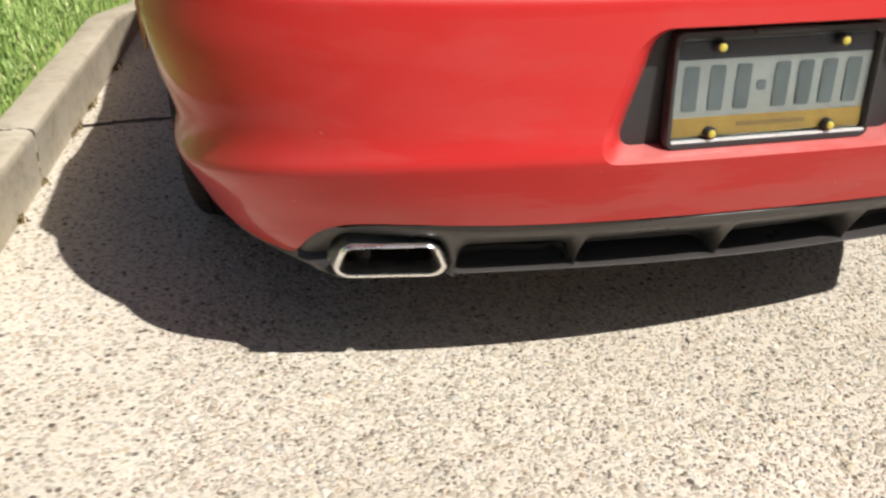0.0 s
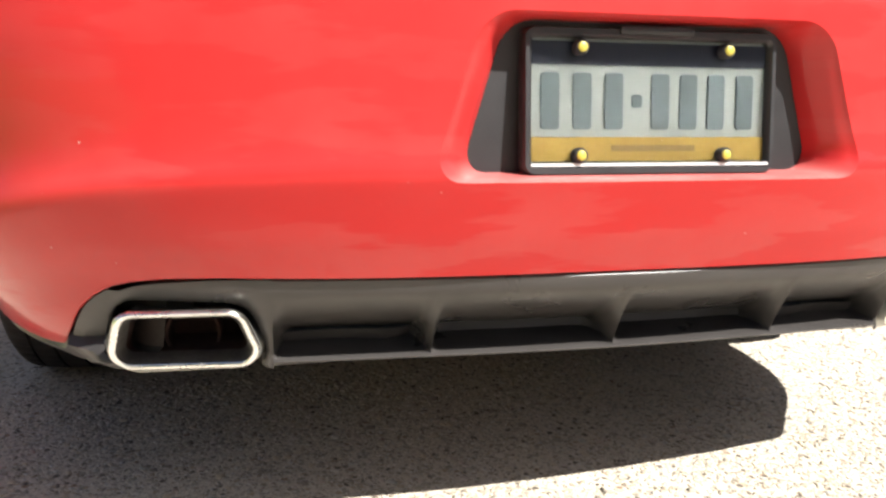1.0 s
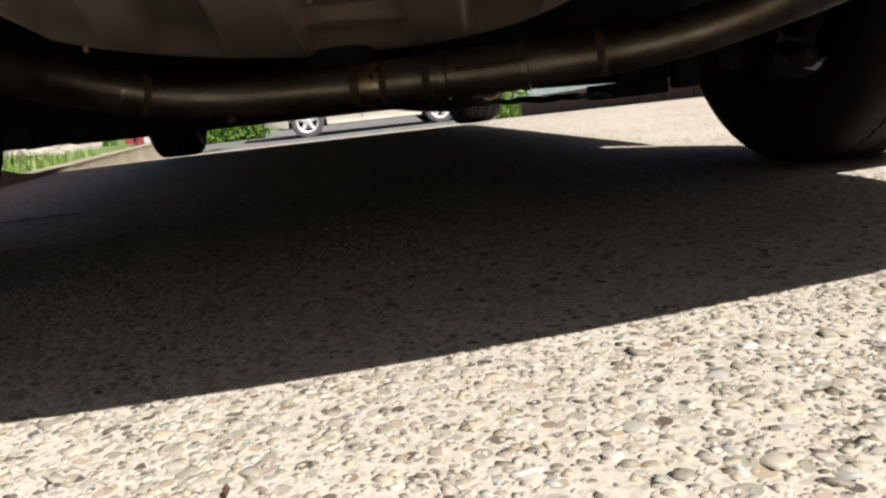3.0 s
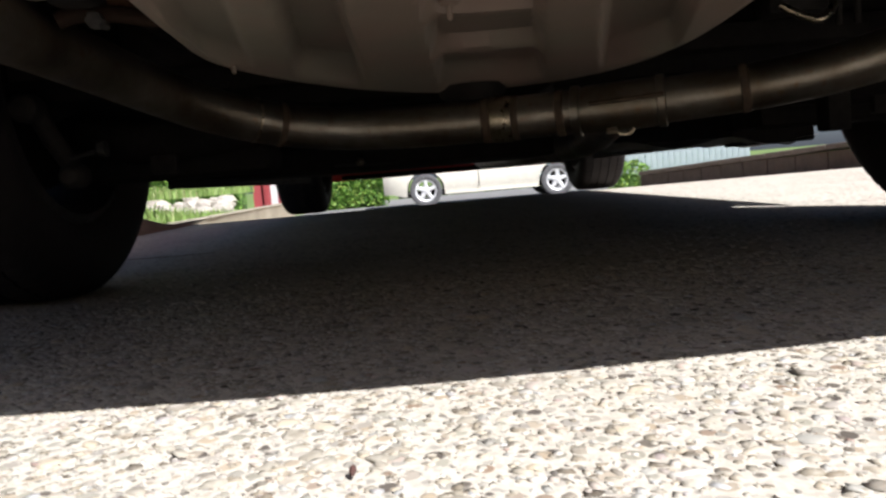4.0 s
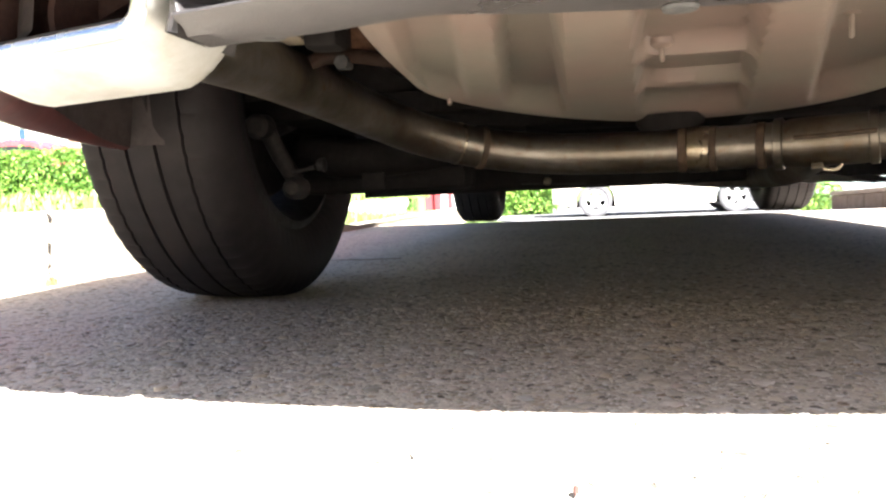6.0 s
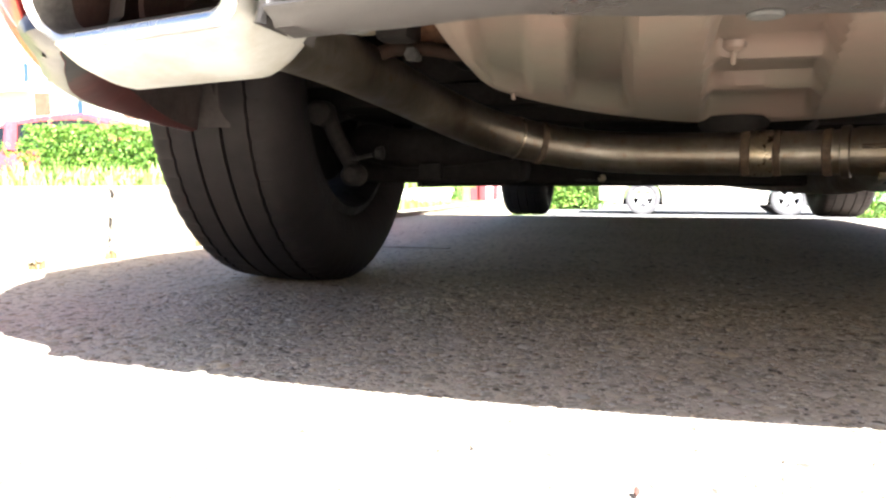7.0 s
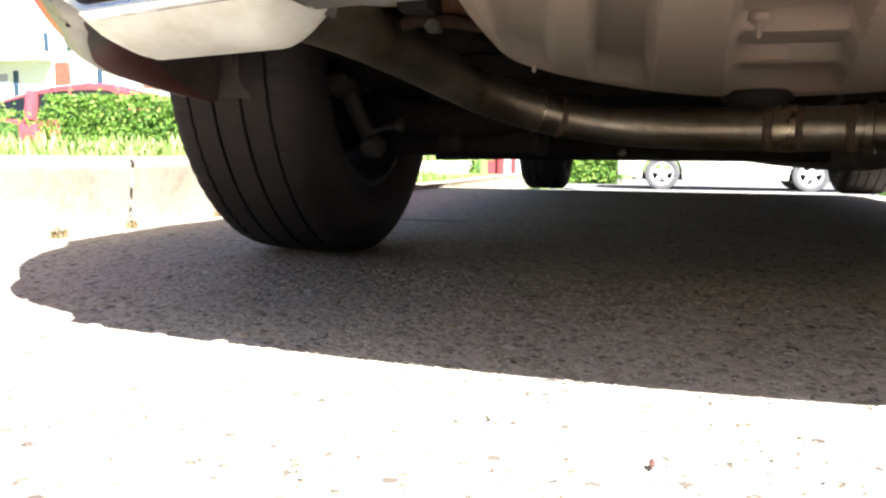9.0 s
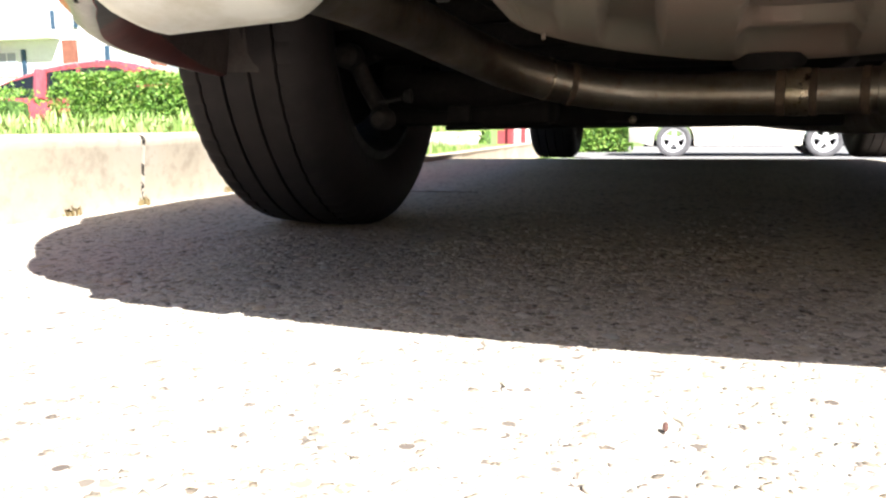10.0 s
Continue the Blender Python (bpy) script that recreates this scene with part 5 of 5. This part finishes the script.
def hedge(name, x0, x1, y, depth, z0, z1, count, seed, label, size=0.035):
    ob = thing(name, ((x0 + x1) / 2, y, z0), label, "hedge")

    def place(rng):
        u = rng.uniform()
        x = x0 + (x1 - x0) * u
        top = z1 + 0.10 * noise.noise((x * 1.9, seed, 0)) + 0.05 * noise.noise((x * 7, seed, 4))
        if rng.uniform() < 0.55:
            yy = y - depth / 2 + abs(rng.normal()) * 0.08 + 0.12 * noise.noise((x * 2.5, seed, 8))
            zz = z0 + (top - z0) * rng.uniform() ** 0.8
        else:
            yy = y + rng.uniform(-0.5, 0.5) * depth
            zz = top - abs(rng.normal()) * 0.07
        if rng.uniform() < 0.05:
            zz += rng.uniform(0, 0.10)
        ends = min(x - x0, x1 - x)
        return x, yy, zz - (0.25 * max(0, 1 - ends / 0.25) ** 2 if zz > z0 + 0.3 else 0)
    part("foliage", leaves(count, place, size, seed), HEDGE, ob, "dense bright green leaves", smooth=False)
    rng = np.random.default_rng(seed + 50)
    twigs = []
    for i in range(int((x1 - x0) * 12)):
        x = rng.uniform(x0 + 0.1, x1 - 0.1)
        a = (x, y + rng.uniform(-0.2, 0.2) * depth, z0 - 0.05)
        twigs.append(tube([a, (x + rng.normal() * 0.08, a[1] + rng.normal() * 0.08, (z0 + z1) / 2), (x + rng.normal() * 0.16, a[1] - 0.3 * depth * rng.uniform(), z1 - 0.08)], [0.009, 0.006, 0.003], 5))
    part("branches", join(*twigs), TWIG, ob, "thin brown stems", smooth=False)
    # a dark green box paints the shade deep between the leaves
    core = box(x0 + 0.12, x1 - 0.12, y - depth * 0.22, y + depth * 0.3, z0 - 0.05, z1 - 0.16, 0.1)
    part("inner_foliage", core, mottled("hedge_shade", (0.05, 0.11, 0.018), (0.10, 0.19, 0.04), 14, 0.9, bump=0.6), ob, "dark green box standing in for the shaded inside")
    return ob


hedge("hedge", -8.02, -4.2, 8.6, 0.9, 0.06, 0.90, 20000, 3, "clipped bright green hedge on the lawn beside the drive", 0.026)
hedge("hedge", -13.0, -9.1, 8.9, 0.9, 0.06, 0.78, 9000, 4, "clipped bright green hedge with a gap beside the parked car", 0.028)
hedge("street_hedge", -2.6, -0.95, 18.2, 0.9, -0.42, 0.75, 8000, 5, "leafy green hedge at the far side of the street", 0.045)
hedge("bush", -9.0, -4.1, 17.6, 0.9, -0.42, 0.9, 5000, 7, "dark green bushes before the red garage", 0.05)
hedge("shrub", 2.35, 2.95, 10.4, 0.5, -0.28, 0.12, 700, 6, "small bright green shrub at the end of the low wall", 0.03)


def blades(count, place, seed, height, width=0.0035, lean=0.5):
    rng = np.random.default_rng(seed)
    V, F = [], []
    for i in range(count):
        x, y, z = place(rng)
        h = height * rng.uniform(0.5, 1.25)
        a = rng.uniform(0, 2 * math.pi)
        d = np.array((math.cos(a), math.sin(a)))
        s = np.array((-d[1], d[0])) * width * rng.uniform(0.7, 1.4)
        b = lean * rng.uniform(0.1, 1.0)
        k = len(V)
        V += [(x - s[0], y - s[1], z), (x + s[0], y + s[1], z), (x + s[0] * 0.8 + d[0] * h * b * 0.3, y + s[1] * 0.8 + d[1] * h * b * 0.3, z + h * 0.6), (x - s[0] * 0.8 + d[0] * h * b * 0.3, y - s[1] * 0.8 + d[1] * h * b * 0.3, z + h * 0.6), (x + d[0] * h * b, y + d[1] * h * b, z + h * (1 - 0.25 * b))]
        F += [(k, k + 1, k + 2, k + 3), (k + 3, k + 2, k + 4)]
    return V, F


def near_lawn(rng):
    x = -1.49 - 1.5 * rng.uniform() ** 1.25
    y = 2.0 + 1.6 * rng.normal()
    return x, y, lawn_z(x, y) - 0.005


def mid_lawn(rng):
    x = -1.49 - 2.6 * abs(rng.normal())
    y = min(3.5 + 2.6 * rng.normal(), 8.3)
    return x, y, lawn_z(x, y) - 0.005


def hedge_foot(rng):
    x, y = rng.uniform(-10.5, -4.0), rng.uniform(7.0, 8.25)
    return x, y, lawn_z(x, y) - 0.01


def verge(rng):
    x, y = -1.49 - 0.10 * rng.uniform(), rng.uniform(0.2, 6.0)
    return x, y, 0.145


tagged(part("grass", blades(26000, near_lawn, 11, 0.055), GRASS, smooth=False), "short green lawn grass along the kerb", "grass", kind="stuff")
tagged(part("long_grass", join(blades(16000, mid_lawn, 12, 0.08, 0.005), blades(7000, hedge_foot, 13, 0.24, 0.006), blades(2500, verge, 14, 0.07)), GRASS, smooth=False), "longer sunlit grass at the foot of the hedge", "grass", kind="stuff")

# dry moss tufts along the kerb's foot
for i, (y, w) in enumerate(((0.98, 0.022), (1.22, 0.018), (1.62, 0.08), (1.85, 0.07), (0.55, 0.03), (2.3, 0.08))):
    def tuft(rng, y=y, w=w):
        return -1.395 + rng.normal() * 0.012, y + rng.normal() * w * 0.5, 0.0
    tagged(part("moss_tuft", blades(90, tuft, 60 + i, 0.022, 0.003, 0.9), MOSS, smooth=False), "dry yellow-brown moss at the foot of the kerb", "moss", group="moss along the kerb", kind="stuff")

# ---- low wall on the far right of the drive ----
wall = thing("low_wall", (3.0, 5.0, -0.3), "low brown block retaining wall with a paler cap beside the driveway", "wall", kind="structure")


def slab(x0, x1, y0, y1, b0, b1, t0, t1):
    """A block whose bed and top follow a slope from x0 to x1."""
    bm = bmesh.new()
    p = [bm.verts.new(q) for q in ((x0, y0, b0), (x1, y0, b1), (x1, y1, b1), (x0, y1, b0), (x0, y0, t0), (x1, y0, t1), (x1, y1, t1), (x0, y1, t0))]
    for q in ((3, 2, 1, 0), (4, 5, 6, 7), (0, 1, 5, 4), (1, 2, 6, 5), (2, 3, 7, 6), (3, 0, 4, 7)):
        bm.faces.new([p[k] for k in q])
    bmesh.ops.bevel(bm, geom=bm.edges[:], offset=0.008, segments=1, affect="EDGES")
    return bm


def wall_top(y):
    return -0.01 + 0.036 * (9.7 - y) if y > 4.5 else 0.177


for i in range(20):
    y1 = 9.7 - 0.45 * i
    y0, x0 = y1 - 0.446, 2.78 + 0.035 * i
    for name, half, low_a, low_b, top_a, top_b, material, text in (("wall_block", 0.11, -0.4, -0.4, wall_top(y0) - 0.05, wall_top(y1) - 0.05, BLOCK, ""), ("cap_stone", 0.135, wall_top(y0) - 0.047, wall_top(y1) - 0.047, wall_top(y0), wall_top(y1), CAPSTONE, "paler cap stone")):
        bm = slab(0, 0.446, -half, half, low_a, low_b, top_a, top_b)
        bmesh.ops.transform(bm, matrix=Matrix.Translation((x0, y0, 0)) @ Matrix.Rotation(radians(94.4), 4, "Z"), verts=bm.verts)
        part(name, bm, material, wall, text)
tagged(part("bank", sheet([2.9, 3.6, 5, 8, 14.6], [0.6, 2, 4, 6, 8, 9.7, 11, 13.6], lambda x, y: wall_top(min(y, 9.7)) - 0.05 + 0.015 * (x - 2.9) - 0.05 * max(0.0, y - 9.7)), LAWN), "grassy bank behind the low wall", "lawn", kind="structure")
fence = thing("fence", (6, 13.5, -0.3), "grey-blue board fence behind the grassy bank", "fence")
for i in range(44):
    part("fence_board", box(2.2 + 0.2 * i, 2.39 + 0.2 * i, 26.0, 26.03, -0.6, 1.1, 0.004), FENCE, fence)
part("rail", box(2.2, 11.0, 26.03, 26.07, 0.2, 0.3), FENCE, fence)
fence.location = (6, 26, -0.5)
for ob in fence.children:
    ob.matrix_parent_inverse = Matrix.Translation(-fence.location)

# ---- red garage and rubble at the far side ----
garage = thing("garage", (-5, 19, -0.42), "red painted garage wall with a white framed door", "building")
part("wall", box(-4.32, -4.05, 19.0, 24.0, -0.5, 2.6), BARN_RED, garage)
part("corner_post", box(-4.05, -3.90, 18.9, 19.2, -0.5, 2.6, 0.02), BARN_RED, garage)
d = part("door", box(-3.895, -3.45, 19.0, 19.06, -0.5, 1.7, 0.01), WHITE_WALL, garage, "white door")
part("door_panel", box(-3.72, -3.60, 18.985, 19.0, -0.36, 0.9, 0.005), BARN_RED, d, "red door panel")
part("side_wall", box(-4.04, -2.45, 19.07, 24.0, -0.5, 2.6), WHITE_WALL, garage)
part("roof", box(-4.6, -2.3, 18.7, 24.3, 2.6, 2.8, 0.03), ROOF, garage)
rng = random.Random(5)
for i in range(60):
    bm = bmesh.new()
    bmesh.ops.create_icosphere(bm, subdivisions=2, radius=1)
    s = rng.uniform(0.09, 0.21)
    x, y = rng.uniform(-6.6, -4.45), rng.uniform(16.0, 17.2)
    off = rng.uniform(0, 90)
    for q in bm.verts:
        k = 1 + 0.35 * noise.noise(q.co * 1.4 + Vector((off, 0, 0)))
        q.co = Vector((q.co.x * s * k * 1.3, q.co.y * s * k, q.co.z * s * k * 0.75))
    bmesh.ops.translate(bm, vec=(x, y, -0.36 + 0.42 * max(0.0, (y - 16.0) / 1.2) * rng.uniform(0.6, 1.2)), verts=bm.verts)
    tagged(part("rubble_stone", bm, ROCK, smooth=False), "pale rough stone in a rubble bank", "stone", group="rubble bank")
tagged(part("rubble_bank", sheet([-8, -6, -4.4, -3.6], [14.6, 15.3, 16.2, 17.3], lambda x, y: -0.43 + 0.22 * max(0, min(1, (y - 15) / 1.2))), LAWN), "grassy strip before the rubble", "lawn", kind="structure")


def strip(rng):
    x, y = rng.uniform(-7.5, -4.2), rng.uniform(14.4, 15.6)
    return x, y, -0.43 + 0.22 * max(0, (y - 15) / 1.2)


tagged(part("verge_grass", blades(3000, strip, 21, 0.2, 0.008), GRASS, smooth=False), "green grass verge across the street", "grass", kind="stuff")

# ---- white apartment building ----
flats = thing("apartment_building", (-32, 34, -0.5), "white apartment building with brick piers and blue-grey shutters", "building")
part("wall", box(-58, -14, 34.0, 44, -0.6, 12), WHITE_WALL, flats)
part("roof", box(-58.6, -13.4, 33.4, 44.6, 12, 12.5, 0.05), ROOF, flats)
part("porch_roof", box(-41.0, -30.5, 33.2, 34.0, 4.9, 5.04, 0.02), WHITE_WALL, flats, "pale porch roof along the wall")
for x in (-40.6, -35.4, -30.2, -25.0, -19.8):
    part("brick_pier", box(x, x + 0.72, 33.7, 34.0, -0.6, 4.8), BRICK, flats)
    low = part("window", box(x + 0.8, x + 2.1, 33.93, 34.0, 3.1, 4.4, 0.02), WHITE_WALL, flats)
    for q in (0.86, 1.48):
        part("pane", box(x + q, x + q + 0.55, 33.915, 33.93, 3.18, 4.3), PALE_PANE, low)
    part("shutter", box(x + 2.38, x + 2.66, 33.92, 34.0, 3.1, 4.45, 0.01), BLUE_SHUTTER, flats, "dark blue shutter")
    for z in (5.4, 8.2):
        w = part("window", box(x - 0.5, x + 0.58, 33.93, 34.0, z, z + 0.95, 0.02), WHITE_WALL, flats)
        part("pane", box(x - 0.42, x + 0.5, 33.915, 33.93, z + 0.08, z + 0.87), WHITE_PANE, w)
        for sx in (x - 0.78, x + 0.62):
            part("shutter", box(sx, sx + 0.24, 33.92, 34.0, z, z + 0.95, 0.01), BLUE_SHUTTER, flats, "dark blue shutter")
house = thing("house", (-42, 30, -0.5), "small house with brown shingle gable and brick wall", "building")
part("wall", box(-48, -36.2, 30, 36, -0.6, 4.2), BRICK, house)
rf = [(-48.5, 29.5, 4.2), (-35.7, 29.5, 4.2), (-35.7, 36.5, 4.2), (-48.5, 36.5, 4.2), (-48.5, 33, 6.8), (-37.6, 33, 6.8)]
part("roof", (rf, [(0, 1, 5, 4), (3, 4, 5, 2), (0, 4, 3), (1, 2, 5), (0, 3, 2, 1)]), ROOF, house, smooth=False)

# ---- pebbles in the concrete ----
def pebbles(name, count, x0, x1, y0, y1, smin, smax, seed, detail, material=PEBBLE):
    """Flat stones bedded in the mortar, a little proud of it."""
    rng = np.random.default_rng(seed)
    bm = bmesh.new()
    bmesh.ops.create_icosphere(bm, subdivisions=detail, radius=1)
    unit = np.array([v.co[:] for v in bm.verts])
    tri = np.array([[v.index for v in f.verts] for f in bm.faces])
    bm.free()
    tri = tri[unit[tri][:, :, 2].mean(axis=1) > -0.2]
    n = len(unit)
    x, y = rng.uniform(x0, x1, count), rng.uniform(y0, y1, count)
    s = smin + (smax - smin) * rng.uniform(size=count) ** 1.8
    a = rng.uniform(0, 2 * math.pi, count)
    el, fl = rng.uniform(0.5, 1.0, count), rng.uniform(0.30, 0.53, count)
    jit = 1 + 0.20 * rng.normal(size=(count, n, 1)).clip(-1.6, 1.6)
    p = unit[None] * jit * np.stack([s, s * el, s * fl], 1)[:, None]
    ca, sa = np.cos(a)[:, None], np.sin(a)[:, None]
    tx, ty = rng.normal(size=count) * 0.10, rng.normal(size=count) * 0.10
    pz = np.minimum(p[:, :, 2], (s * fl * 0.75)[:, None]) - (s * fl * rng.uniform(0.15, 0.50, count))[:, None]
    pz = pz + p[:, :, 0] * tx[:, None] + p[:, :, 1] * ty[:, None]
    px = p[:, :, 0] * ca - p[:, :, 1] * sa + x[:, None]
    py = p[:, :, 0] * sa + p[:, :, 1] * ca + y[:, None]
    V = np.stack([px, py, pz], 2).reshape(-1, 3)
    F = (tri[None] + (np.arange(count) * n)[:, None, None]).reshape(-1, 3)
    me = bpy.data.meshes.new(name)
    me.vertices.add(len(V))
    me.vertices.foreach_set("co", V.ravel())
    me.loops.add(len(F) * 3)
    me.loops.foreach_set("vertex_index", F.ravel().astype(np.int32))
    me.polygons.add(len(F))
    me.polygons.foreach_set("loop_start", np.arange(0, len(F) * 3, 3, dtype=np.int32))
    me.polygons.foreach_set("use_smooth", np.ones(len(F), dtype=bool))
    me.update(calc_edges=True)
    me.materials.append(material)
    return new(name, me)


tagged(pebbles("large_pebbles", 4200, -0.95, 1.0, -0.62, 0.8, 0.0045, 0.0100, 31, 2, LARGE_PEBBLE), "larger buff and grey pebbles bedded in the driveway", "pebbles", kind="stuff")
tagged(pebbles("pebbles", 30000, -0.95, 1.0, -0.62, 0.8, 0.0026, 0.0054, 32, 1), "buff, grey and brown pebbles bedded in the driveway", "pebbles", kind="stuff")
tagged(pebbles("fine_gravel", 46000, -0.9, 1.0, -0.62, 0.7, 0.0012, 0.0030, 33, 0, FINE_GRAVEL), "fine gravel showing in the concrete between pebbles", "gravel", kind="stuff")
tagged(pebbles("outer_pebbles", 14000, -1.38, 1.6, -0.6, 1.3, 0.003, 0.007, 34, 1), "scattered pebbles bedded in the driveway", "pebbles", kind="stuff")
